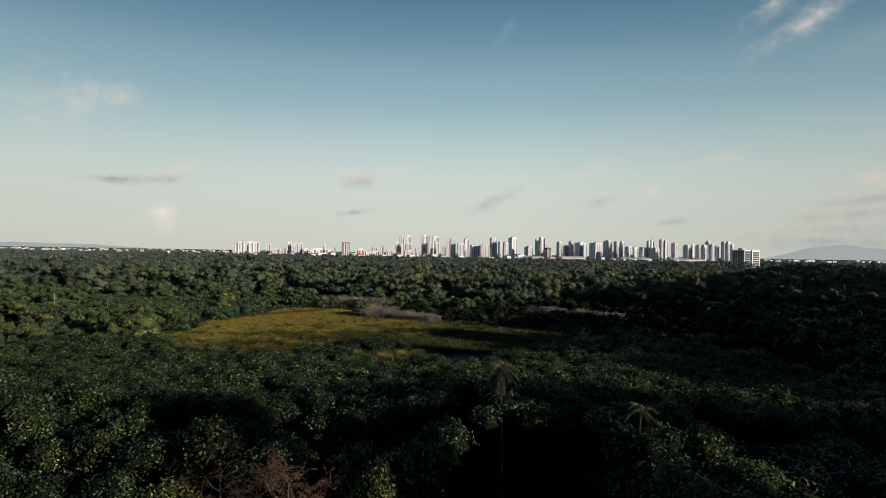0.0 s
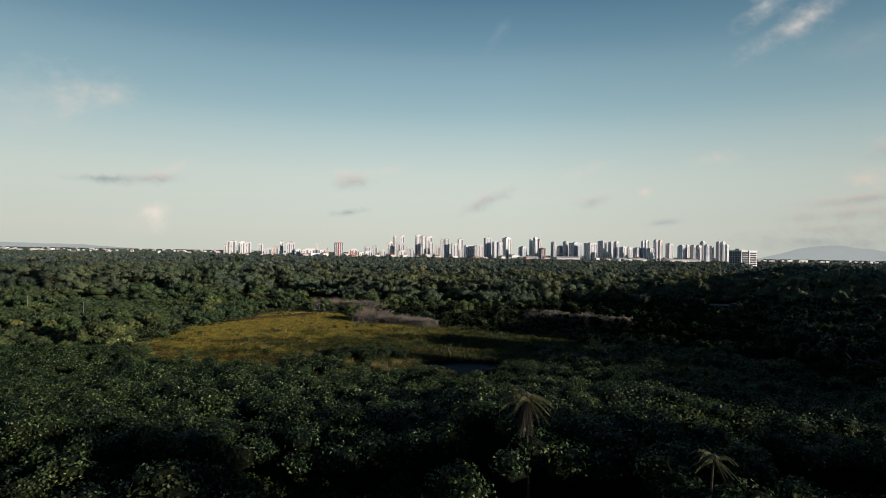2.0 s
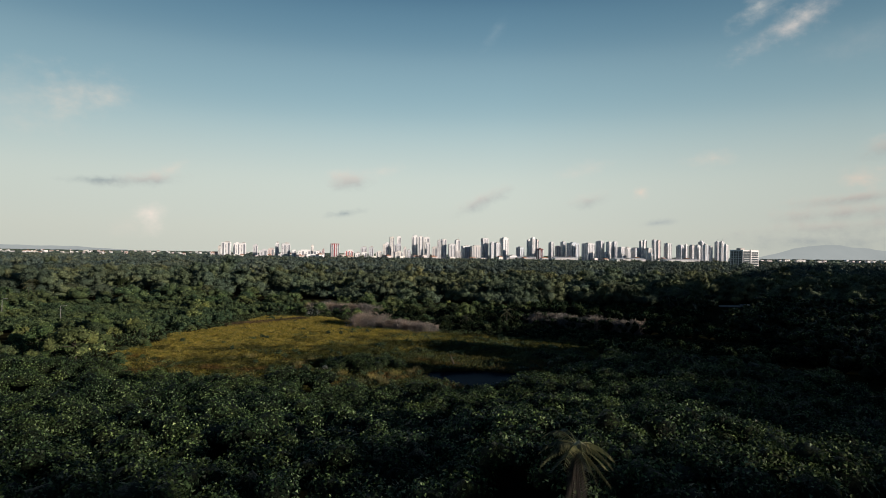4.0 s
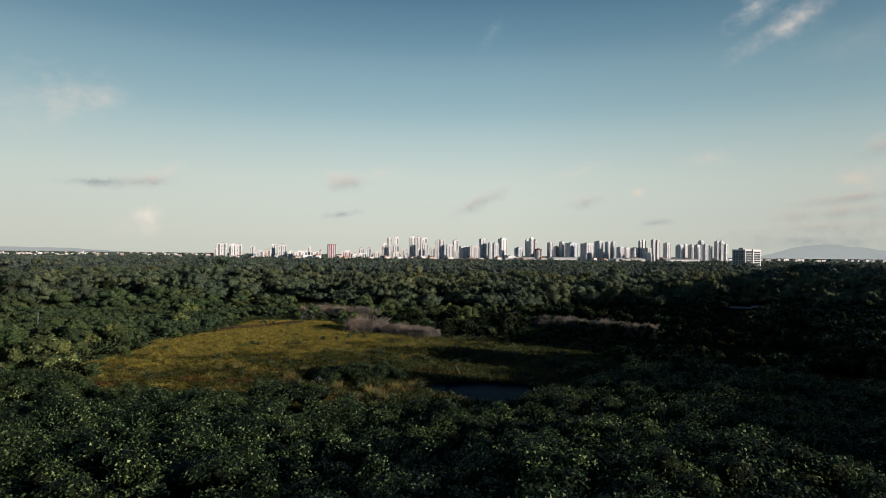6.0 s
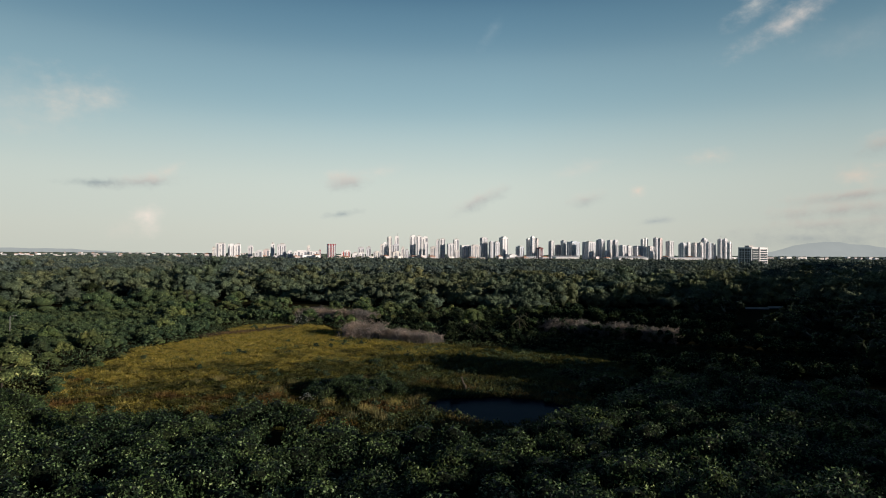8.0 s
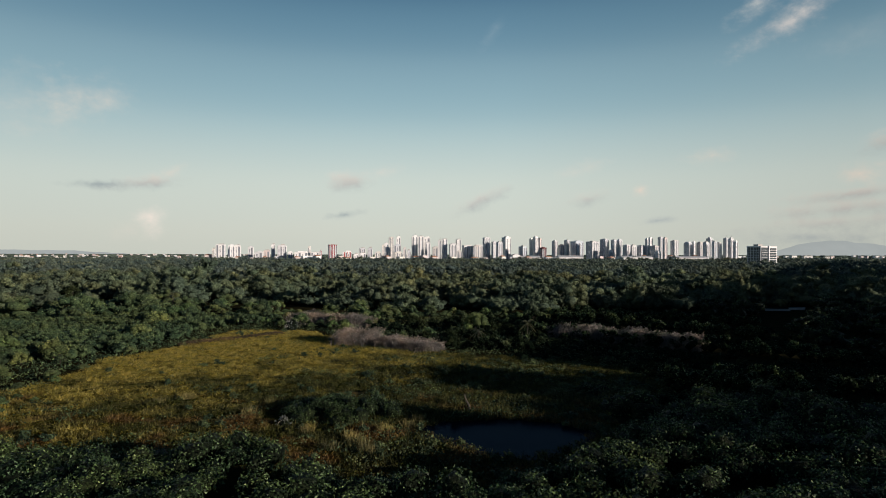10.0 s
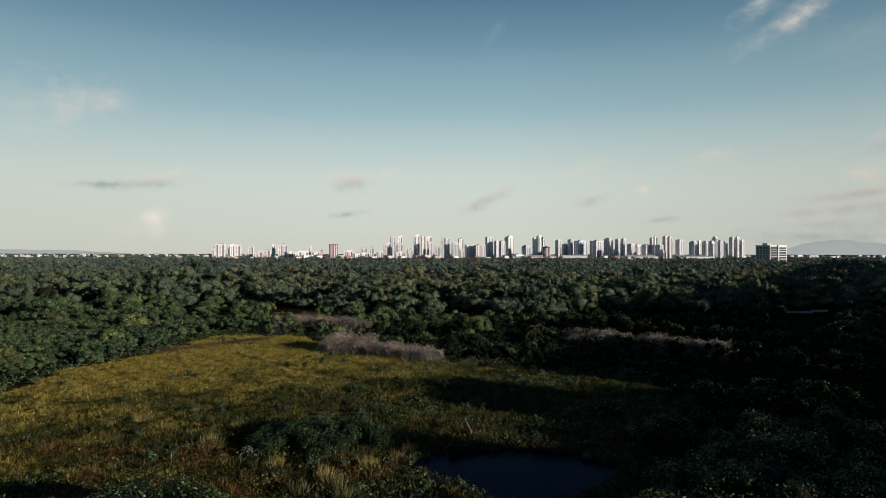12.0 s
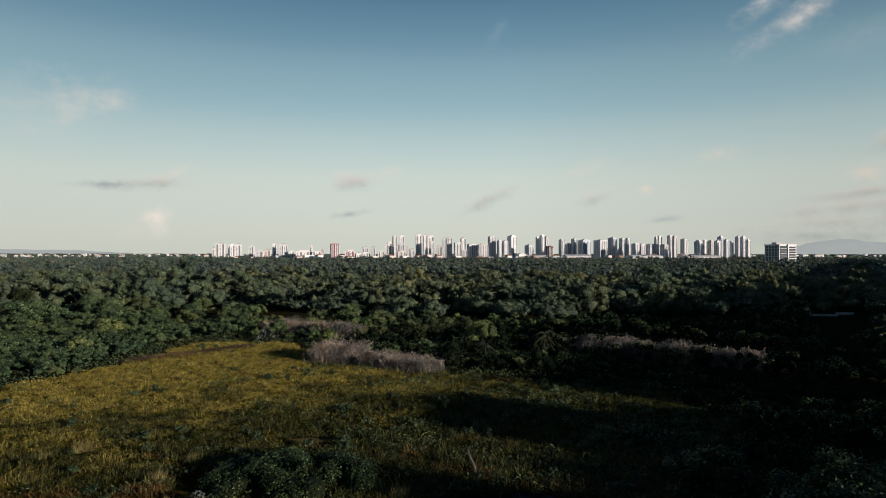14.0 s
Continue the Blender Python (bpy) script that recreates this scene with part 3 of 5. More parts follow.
rng = np.random.default_rng(11)
near = [tree_prototype(rng, "mangrove_tree", 10, 4.1, 15, 165, 0.33, LEAF_NEAR, "dense dark green mangrove tree with glossy leaves", "tree") for _ in range(8)]
sx, sy = grid(rng, -86, 88, 36, 82, 6.0, 0.42)
keep = (np.abs(sx) < 8 + 0.75 * sy) & ~((np.abs(sx + 13.4) < 8.0) & (np.abs(sy - 51) < 11)) & (sy > 42) & ~((np.abs(sx - 11.5) < 9.5) & (sy < 92)) & ~((np.abs(sx + 7.5) < 3) & (np.abs(sy - 64) < 5))
sx, sy = sx[keep], sy[keep]
sh = np.interp(sy, (36, 48, 60, 72, 80), (0.8, 1.0, 1.2, 1.02, 0.75)) * (1 + 0.14 * swell(sx, sy, 0.09, 1)) * rng.uniform(0.76, 1.12, len(sx))
sh = np.minimum(sh, 1.3)
ridge = np.linspace(0, 1, 15)
sx, sy, sh = np.append(sx, (34, 38.5, 43, 33, 36)), np.append(sy, (55, 57, 54, 47, 49)), np.append(sh, (1.3, 1.26, 1.2, 1.15, 1.15))
sx, sy = np.append(sx, 21.8 + 7.5 * ridge + rng.uniform(-1.2, 1.2, 15)), np.append(sy, 41 + 50 * ridge)
sh = np.append(sh, np.interp(ridge, (0, 0.5, 1), (1.2, 1.1, 0.85)) + rng.uniform(-0.06, 0.06, 15))
scatter(near, list(zip(sx, sy, sh)), rng, "trees of the near canopy", 0.9)
# slim trees at the hollow's west side
for k, (qx, qy, s) in enumerate(((-2.2, 56.5, 1.12), (0.9, 60.5, 1.18), (-4.6, 63.0, 1.12), (-3.0, 50.0, 0.6))):
    tree = near[(k + 2) % 8]
    copy_thing(tree, pose(qx, qy, 0, 0, 0, 70 * k + 700) @ Matrix.Diagonal((0.6 / tree.scale[0], 0.6 / tree.scale[1], s / tree.scale[2], 1)))

# ---- low mangrove thicket between the trees and the meadow ----
def thicket_height(x, y):
    h = np.interp(y, (74, 88, 105, 130, 160, 190), (10.0, 8.8, 7.0, 5.2, 5.0, 5.0)) + 1.1 * swell(x, y, 0.085, 2) + 1.0 * swell(x, y, 0.23, 4)
    h = h + 2.2 * np.exp(-(((x - 48) / 22) ** 2 + ((y - 150) / 40) ** 2))
    h = h + 3.2 * np.exp(-(((x - 30) / 8) ** 2 + ((y - 92) / 22) ** 2))
    # a high shoulder round the hollow, then the hollow itself
    high = np.interp(y, (56, 66, 74, 84, 98, 112, 128), (12.6, 13.2, 13.6, 12.2, 10.2, 8.4, 5.4)) + 0.7 * swell(x, y, 0.23, 4)
    w = np.interp(x, (0, 8, 27, 38), (0, 1, 1, 0))
    h = np.maximum(h, high * w + h * (1 - w))
    return np.where((y < 65 - 0.04 * (x - 14) ** 2) & (x < 19.5) & (x > 1), 2.4 + 0.6 * swell(x, y, 0.3, 5), h)


def thicket():
    rng = np.random.default_rng(21)
    x, y = grid(rng, -100, 80, 40, 196, 2.75)
    wet = inside([(10 + (a - 10) * 1.1, 168 + (b - 168) * 1.1) for a, b in POND], x, y)
    edge = np.interp(x, (-120, -90, -75, -57, -40, -24, -11, 4, 18, 28, 38, 48, 60, 84), (150, 168, 166, 153, 154, 156, 142, 141, 150, 163, 174, 175, 170, 155))
    ok = ((y > 75) | ((np.abs(x - 12) < 11) & (y > 48)) | ((np.abs(x - 24) < 5) & (y > 41))) & (y < edge + rng.uniform(-3, 2, len(x))) & ~wet & (np.abs(x) < 25 + 0.75 * y) & (swell(x, y, 0.13, 7) < 0.58)
    x, y = x[ok], y[ok]
    h = np.maximum(thicket_height(x, y) + rng.normal(0, 0.5, len(x)), 1.6)
    r = rng.uniform(1.5, 2.5, len(x))
    rim = np.clip((edge[ok] - y) / 5, 0.6, 1)
    h = h * rim
    rad = np.stack((r, r, np.minimum(r * 0.85, h * 0.6)), 1)
    c = np.stack((x, y, h - rad[:, 2]), 1)
    lv, lf = blobs(rng, c, rad, 290, 0.26, low=-0.1, width=0.42, wild=0.55, simple=True)
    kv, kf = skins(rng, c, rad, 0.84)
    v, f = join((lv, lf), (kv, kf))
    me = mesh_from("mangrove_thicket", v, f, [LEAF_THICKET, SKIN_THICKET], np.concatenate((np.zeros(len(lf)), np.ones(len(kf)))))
    tagged(new("mangrove_thicket", me), "continuous low mangrove thicket with glossy dark leaves", "thicket", kind="stuff")


thicket()

# ---- marsh meadow ----
def blades(rng, x, y, tall, wide, lean=1.0):
    n = len(x)
    a = rng.uniform(0, math.pi, n)
    ln = tall * rng.uniform(0.6, 1.3, n)
    tip = rng.normal(0, lean, (n, 2)) * (ln * rng.uniform(0.3, 1.3, n))[:, None]
    dx, dy = np.cos(a) * wide, np.sin(a) * wide
    z = np.full(n, -0.15)
    v = np.stack((np.stack((x - dx, y - dy, z), 1), np.stack((x + dx, y + dy, z), 1), np.stack((x + tip[:, 0], y + tip[:, 1], ln), 1)), 1).reshape(-1, 3)
    return v, np.arange(3 * n).reshape(-1, 3)


def meadow():
    rng = np.random.default_rng(31)
    n = 500000
    x, y = rng.uniform(-90, 50, n), rng.uniform(140, 294, n)
    # blades are left out west of the shrub, to blacken its shadow there
    ok = inside(MEADOW, x + 3.5 * swell(x, y, 0.13, 3), y + 5 * swell(x, y, 0.11, 8)) & ~inside(POND, x, y) & (rng.uniform(0, 1, n) < np.interp(y, (150, 205, 230, 290), (0.62, 0.68, 0.8, 0.6))) & (np.hypot((x + 18.5) / 3.3, (y - 195.5) / 1.6) > 1) & (np.hypot((x + 26.5) / 4.2, (y - 179.5) / 5.0) > 1)
    x, y = x[ok], y[ok]
    # tussocks of radiating blades stand proud of the sward; reeds are tall round the pond
    t_ = rng.uniform(0, 1, len(x)) < 0.118
    cx, cy = x[t_], y[t_]
    reed = np.exp(-((cx - 12) / 22) ** 2 - ((cy - 182) / 20) ** 2)
    tall = np.maximum(0.3, 0.66 + 0.42 * np.clip(swell(cx, cy, 0.55, 3) + 0.5 * swell(cx, cy, 1.3, 5), -1, 1)) * rng.uniform(0.7, 1.25, len(cx)) + 0.6 * reed
    per = 14
    i_ = np.repeat(np.arange(len(cx)), per)
    a_, q_ = rng.uniform(0, 2 * math.pi, len(i_)), rng.uniform(0, 1, len(i_)) ** 0.7
    wide_ = (0.3 + 0.55 * rng.uniform(0, 1, len(cx)) ** 2)[i_]
    px, py = cx[i_] + wide_ * q_ * np.cos(a_), cy[i_] + wide_ * q_ * np.sin(a_)
    wd, ln, out = rng.uniform(0.03, 0.075, len(i_)), tall[i_] * rng.uniform(0.6, 1.15, len(i_)), rng.uniform(0.15, 1.35, len(i_))
    b_ = a_ + math.pi / 2 + rng.normal(0, 0.7, len(i_))
    base = np.stack((px, py, np.full(len(i_), -0.1)), 1)
    side_ = np.stack((np.cos(b_) * wd, np.sin(b_) * wd, 0 * wd), 1)
    tip = base + np.stack((np.cos(a_) * out * ln, np.sin(a_) * out * ln, ln * (1.1 - 0.45 * out)), 1)
    v, f = np.stack((base - side_, base + side_, tip), 1).reshape(-1, 3), np.arange(3 * len(i_)).reshape(-1, 3)
    # broad-leaved herbs in drifts among the grass
    drift = (swell(x, y, 0.16, 12) + 0.6 * swell(x, y, 0.5, 13) + np.interp(x, (-60, 20), (-0.45, 0.35)) + np.interp(y, (170, 235), (0.25, -0.1)) > 0.35) & (rng.uniform(0, 1, len(x)) < 0.45)
    k = int(drift.sum())
    hv, hf = leaves(rng, np.stack((x[drift], y[drift], rng.uniform(0.15, 0.75, k)), 1), np.tile((0.0, 0.0, 1.0), (k, 1)), 0.34, width=0.32, wild=0.9)
    # low bushy growth all over the sward
    low_ = rng.uniform(0, 1, len(x)) < np.where(swell(x, y, 0.4, 21) + 0.5 * swell(x, y, 1.1, 22) > -0.1, 0.42, 0.08)
    k = int(low_.sum())
    bv, bf = leaves(rng, np.stack((x[low_], y[low_], rng.uniform(0.1, 0.62, k)), 1), np.tile((0.35, -0.25, 0.6), (k, 1)), 0.27, width=0.36, wild=0.8, simple=True)
    tagged(new("marsh_growth", mesh_from("marsh_growth", bv, bf, [GROWTH])), "low bushy olive growth between the grass blades", "grass", kind="stuff")
    tagged(new("marsh_herbs", mesh_from("marsh_herbs", hv, hf, [LEAF_MID])), "dark green broad-leaved herbs in drifts among the grass", "herbs", kind="stuff")
    # the matted sward between the tussocks
    gx, gy = np.meshgrid(np.arange(-92, 54, 0.8), np.arange(136, 296, 0.8))
    m_, n_ = gx.shape
    sx_, sy_ = gx.ravel() + rng.uniform(-0.25, 0.25, gx.size), gy.ravel() + rng.uniform(-0.25, 0.25, gx.size)
    on = inside(MEADOW, sx_ + 3.5 * swell(sx_, sy_, 0.13, 3), sy_ + 5 * swell(sx_, sy_, 0.11, 8)) & ~inside([(10 + (a - 10) * 1.12, 168 + (b - 168) * 1.12) for a, b in POND], sx_, sy_) & (np.hypot((sx_ + 18.5) / 3.6, (sy_ - 195.5) / 1.9) > 1)
    sz = np.where(on, 0.0 + 0.08 * swell(sx_, sy_, 0.6, 4) + rng.uniform(-0.1, 0.1, gx.size), -0.5)
    k = (np.arange(m_ - 1)[:, None] * n_ + np.arange(n_ - 1)).ravel()
    quads = np.stack((k, k + 1, k + n_ + 1, k + n_), 1)
    quads = quads[on[quads].any(1)]
    used, back = np.unique(quads, return_inverse=True)
    tagged(new("marsh_sward", smooth(mesh_from("marsh_sward", np.stack((sx_, sy_, sz), 1)[used], back.reshape(-1, 4), [SWARD]))), "matted yellow-green marsh sward", "grass", kind="stuff")
    tagged(new("marsh_grass", mesh_from("marsh_grass", v, f, [GRASS])), "golden and green marsh grass with rusty patches", "grass", kind="stuff")


meadow()

# ---- woods: mid and far ----
def woods(name, rng, x, y, h, r, lobes, per_lobe, leaf, mats, label, flank=0, body=True, drop=1.0, small=False, wild=0.4):
    """Many trees in one mesh, each with several leafy lobes; flank: lobes low on each tree's sides; mats: leaf, skin."""
    n = len(x)
    i = np.repeat(np.arange(n), lobes + flank)
    low = np.tile(np.arange(lobes + flank) >= lobes, n)
    a = rng.uniform(0, 2 * math.pi, len(i))
    q = np.where(low, rng.uniform(0.62, 0.9, len(i)), np.sqrt(rng.uniform(0, 1, len(i))) * 0.78)
    rr = r[i] * rng.uniform(0.22, 0.52, len(i))
    z = np.where(low, h[i] * rng.uniform(0.22, 0.6, len(i)), h[i] - rr * 0.85 - (q ** 2) * r[i] * drop * rng.uniform(0.5, 1.2, len(i)))
    c = np.stack((x[i] + q * r[i] * np.cos(a), y[i] + q * r[i] * np.sin(a), np.maximum(z, rr * 0.6)), 1)
    rad = np.stack((rr * rng.uniform(0.65, 1.35, len(i)), rr * rng.uniform(0.65, 1.35, len(i)), np.minimum(rr * rng.uniform(0.7, 0.95, len(i)), h[i] * 0.62)), 1)
    c[:, 2] = np.minimum(c[:, 2], h[i] - rad[:, 2] * 0.8)
    pieces, index = [skins(rng, c, rad, 0.84, small)], [1]
    if per_lobe:
        pieces.append(blobs(rng, c, rad, per_lobe, leaf, low=-0.35, inner=0.72, outer=1.26, width=0.36, wild=wild, lift=0.1, simple=True))
        index.append(0)
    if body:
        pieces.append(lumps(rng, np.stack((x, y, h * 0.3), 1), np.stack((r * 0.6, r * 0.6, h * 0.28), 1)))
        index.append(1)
    v, f = join(*pieces)
    me = smooth(mesh_from(name, v, f, mats, np.concatenate([np.full(len(p[1]), k) for p, k in zip(pieces, index)])))
    return tagged(new(name, me), label, "woods", kind="stuff")


rng = np.random.default_rng(41)
mid = [tree_prototype(rng, "broadleaf_tree", 6.5, 3.7, 12, 70, 0.36, LEAF_MID, "round leafy green tree beside the marsh meadow", "tree", True) for _ in range(6)]
mx, my = grid(rng, -290, -70, 150, 372, 8.2, 0.44)
side = np.interp(my, (150, 175, 200, 232, 258, 290, 352), (-76, -84, -91, -93, -82, -78, -60))
ok = (mx < side) & ~((my > 238) & (my < 318) & (mx > -158 - 0.2 * (my - 238)) & (rng.uniform(0, 1, len(mx)) < 0.86)) & (np.abs(mx) < 0.78 * (my + 8)) & (my < wood_edge(mx) - 3) & (swell(mx, my, 0.05, 9) < 0.75)
bx, by = grid(rng, -74, 48, 240, 352, 7.0, 0.4)
okb = (by > np.interp(bx, (-74, -42, -30, -8, -2, 13, 26, 34, 48), (298, 296, 280, 262, 250, 243, 243, 262, 268))) & (by < wood_edge(bx) - 4)
dusky = okb & (bx > -30 + 0.25 * (by - 262)) & (by < 318) & (rng.uniform(0, 1, len(bx)) < 0.8)
dx_, dy_ = bx[dusky], by[dusky]
okb &= ~dusky
mx, my = np.concatenate((mx[ok], bx[okb])), np.concatenate((my[ok], by[okb]))
mh = (0.95 + 0.25 * swell(mx, my, 0.06, 6)) * rng.uniform(0.55, 1.3, len(mx)) * np.where(rng.uniform(0, 1, len(mx)) < 0.14, 1.55, 1) * np.where(mx > -70, 0.8, 1)
order = np.argsort(np.hypot(mx, my - 107) + 60 * (mx < -110))
mx, my, mh = mx[order], my[order], mh[order]
scatter(mid, list(zip(mx[:280], my[:280], mh[:280])), rng, "trees round the meadow")
bush = [tree_prototype(rng, "dusky_bush", 6.0, 3.9, 13, 80, 0.34, LEAF_DIMMED, "dusky dark green bush behind the marsh meadow", "bush", True, SKIN_DIMMED) for _ in range(4)]
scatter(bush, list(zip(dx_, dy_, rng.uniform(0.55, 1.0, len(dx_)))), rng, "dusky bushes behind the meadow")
cone = tree_prototype(rng, "dark_tree", 14.6, 4.2, 16, 110, 0.4, LEAF_DIMMED, "tall dense blackish-green tree above the thicket", "tree", True, SKIN_DIMMED)
cone.matrix_basis = pose(-153, 332, 0)
ex = rng.uniform(0, 1, 18)
ex, ey = np.interp(ex, (0, 0.25, 0.5, 0.75, 1), (-74, -83, -85, -76, -66)) + rng.uniform(-3, 5, 18), np.interp(ex, (0, 0.25, 0.5, 0.75, 1), (172, 200, 232, 256, 286))
for qx, qy in zip(ex, ey):
    s = rng.uniform(0.28, 0.5)
    copy_thing(mid[int(rng.integers(6))], pose(qx, qy, 0, 0, 0, rng.uniform(0, 360)) @ Matrix.Diagonal((s * 1.25, s * 1.25, s, 1)))
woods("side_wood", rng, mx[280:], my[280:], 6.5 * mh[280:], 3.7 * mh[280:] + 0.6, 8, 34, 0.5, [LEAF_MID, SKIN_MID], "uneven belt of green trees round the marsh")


def west_thicket():
    """A low even thicket west of the meadow."""
    rng = np.random.default_rng(23)
    x, y = grid(rng, -182, -74, 232, 322, 2.9)
    ok = (x < np.interp(y, (232, 258, 290, 322), (-92, -84, -80, -76)) + rng.uniform(-3, 3, len(x))) & (x > -160 - 0.2 * (y - 232)) & (swell(x, y, 0.12, 17) < 0.7)
    x, y = x[ok], y[ok]
    h = np.maximum(3.4 + 1.0 * swell(x, y, 0.09, 6) + 0.6 * swell(x, y, 0.3, 4) + rng.normal(0, 0.35, len(x)), 1.4)
    woods("west_thicket", rng, x, y, h, rng.uniform(1.7, 2.7, len(x)), 3, 30, 0.36, [LEAF_WEST, SKIN_WEST], "even mid-green thicket west of the meadow")


west_thicket()


def tussocks():
    """Dark leafy clumps standing in the meadow."""
    rng = np.random.default_rng(35)
    x, y = rng.uniform(-88, 45, 900), rng.uniform(150, 292, 900)
    ok = inside(MEADOW, x, y) & ~inside(POND, x, y) & (swell(x, y, 0.09, 14) + np.interp(x, (-70, 20), (-0.6, 0.5)) + rng.uniform(-0.5, 0.5, 900) > 0.25)
    x, y = x[ok], y[ok]
    woods("marsh_tussocks", rng, x, y, rng.uniform(0.6, 1.5, len(x)), rng.uniform(0.6, 1.6, len(x)), 4, 22, 0.3, [LEAF_MID, SKIN_MID], "dark leafy tussocks standing in the marsh grass")


tussocks()


def undergrowth():
    """Low herbs and brush that close the floor between the meadow and the trees."""
    rng = np.random.default_rng(61)
    n = 110000
    x, y = rng.uniform(-125, 60, n), rng.uniform(150, 352, n)
    ok = ~inside(MEADOW, x, y) & ~inside(POND, x, y) & (np.abs(x) < 0.72 * y) & (rng.uniform(0, 1, n) < np.interp(y, (160, 350), (1, 0.7))) & ~((y < 160) & (x > -70))
    x, y = x[ok], y[ok]
    z = rng.uniform(0.0, 1.0, len(x)) ** 1.5 * (1.0 + 0.7 * swell(x, y, 0.3, 2))
    lv, lf = leaves(rng, np.stack((x, y, np.maximum(z, 0.02)), 1), np.tile((0.3, -0.2, 0.8), (len(x), 1)), 0.42, width=0.36, wild=0.8, simple=True)
    tagged(new("undergrowth", mesh_from("undergrowth", lv, lf, [LEAF_WEST])), "low green brush between the meadow and the trees", "undergrowth", kind="stuff")


undergrowth()


def all_woods():
    rng = np.random.default_rng(51)
    dark, tall, far = [LEAF_DIMMED, SKIN_DIMMED], [LEAF_TALL, SKIN_TALL], [LEAF_HAZED, SKIN_HAZED]
    # the shaded side, east of the thicket: a grove, then low scrub in long hedges
    x, y = grid(rng, 78, 330, 60, 370, 8.4)
    ok = (x < 40 + 0.80 * y) & (y < wood_edge(x)) & (x > np.interp(y, (60, 150, 200, 260, 370), (82, 86, 102, 112, 118)) + 8 * np.sin(y * 0.09)) & (swell(x, y, 0.045, 3) < 0.7)
    across = (x - 168) * 0.843 - (y - 370) * 0.538
    ok &= ~((np.abs(across) < 11) & (y > 284) & (y < 386))
    x, y = x[ok], y[ok]
    woods("east_grove", rng, x, y, rng.uniform(5.0, 9.5, len(x)), rng.uniform(3.8, 5.2, len(x)), 6, 24, 0.5, [LEAF_THICKET, SKIN_THICKET], "dark green grove of broadleaf trees in shade")
    x, y = grid(rng, 22, 118, 186, 350, 4.6)
    rows = np.zeros(len(x), bool)
    for x0, y0, x1, y1, wide in ((30, 204, 66, 188, 3.5), (34, 277, 98, 226, 4.5), (44, 328, 100, 268, 4.5), (50, 345, 118, 300, 5), (60, 200, 104, 180, 5)):
        t = np.clip(((x - x0) * (x1 - x0) + (y - y0) * (y1 - y0)) / ((x1 - x0) ** 2 + (y1 - y0) ** 2), 0, 1)
        rows |= np.hypot(x - x0 - t * (x1 - x0), y - y0 - t * (y1 - y0)) < wide
    high = np.where(rows, rng.uniform(3.6, 5.4, len(x)), rng.uniform(0.9, 1.8, len(x)))
    ok = (rows | (rng.uniform(0, 1, len(x)) < 0.8)) & ~inside(MEADOW, x, y) & (y < wood_edge(x))
    x, y, high = x[ok], y[ok], high[ok]
    hedge = high > 2.5
    woods("marsh_hedge", rng, x[hedge], y[hedge], high[hedge], rng.uniform(2.0, 3.0, int(hedge.sum())), 5, 30, 0.36, [LEAF_THICKET, SKIN_DIMMED], "dark leafy hedges in long rows across the marsh")
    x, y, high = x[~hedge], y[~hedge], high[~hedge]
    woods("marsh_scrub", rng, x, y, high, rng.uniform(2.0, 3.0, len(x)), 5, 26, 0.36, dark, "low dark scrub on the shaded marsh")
    # the tall wood, thinning in detail with distance
    x, y = grid(rng, -330, 330, 330, 520, 10.2, 0.48)
    ok = (y > wood_edge(x)) & ~((np.abs(x - 168) < 15) & (y < 388)) & (np.abs(x) < 0.74 * y) & (swell(x, y, 0.06, 8) < 0.62) & (swell(x, y, 0.11, 4) < 0.8)
    x, y = x[ok], y[ok]
    front = y < wood_edge(x) + 22
    h = 12.2 + 3.6 * swell(x, y, 0.045, 2) + rng.normal(0, 2.4, len(x)) - np.where(front, rng.uniform(0, 5.0, len(x)), 0)
    h = h + 5.0 * np.exp(-((x + 129) / 34) ** 2 - ((y - 420) / 20) ** 2) + 4.0 * np.exp(-((x - 15) / 7) ** 2 - ((y - 357) / 8) ** 2)
    r = rng.uniform(4.0, 8.2, len(x))
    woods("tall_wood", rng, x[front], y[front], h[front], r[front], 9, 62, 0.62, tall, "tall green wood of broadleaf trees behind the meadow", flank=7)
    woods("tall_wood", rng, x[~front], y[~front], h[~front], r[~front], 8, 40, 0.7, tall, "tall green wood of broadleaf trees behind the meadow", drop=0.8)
    x, y = grid(rng, -620, 640, 520, 860, 11.0, 0.46)
    ok = (np.abs(x) < 0.74 * y) & (swell(x, y, 0.035, 6) < 0.7)
    x, y = x[ok], y[ok]
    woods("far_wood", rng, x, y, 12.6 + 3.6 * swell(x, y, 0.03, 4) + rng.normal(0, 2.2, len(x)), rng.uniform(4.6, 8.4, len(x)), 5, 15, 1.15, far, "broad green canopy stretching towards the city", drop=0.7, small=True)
    x, y = grid(rng, -1180, 1180, 860, 1500, 18.0, 0.46)
    ok = (np.abs(x) < 0.78 * y) & ~((np.abs(x - 430) < 38) & (np.abs(y - 896) < 34))
    x, y = x[ok], y[ok]
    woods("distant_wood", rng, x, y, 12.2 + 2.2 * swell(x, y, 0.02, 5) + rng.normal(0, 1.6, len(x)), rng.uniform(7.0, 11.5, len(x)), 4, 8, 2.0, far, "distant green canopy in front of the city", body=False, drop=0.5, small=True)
    x, y = grid(rng, -3600, 3600, 1500, 4300, 50)
    town = (x > -600) & (x < 760) & (y < 1990)
    ok = (np.abs(x) < 0.82 * y) & ~(town & (rng.uniform(0, 1, len(x)) < 0.75))
    x, y = x[ok], y[ok]
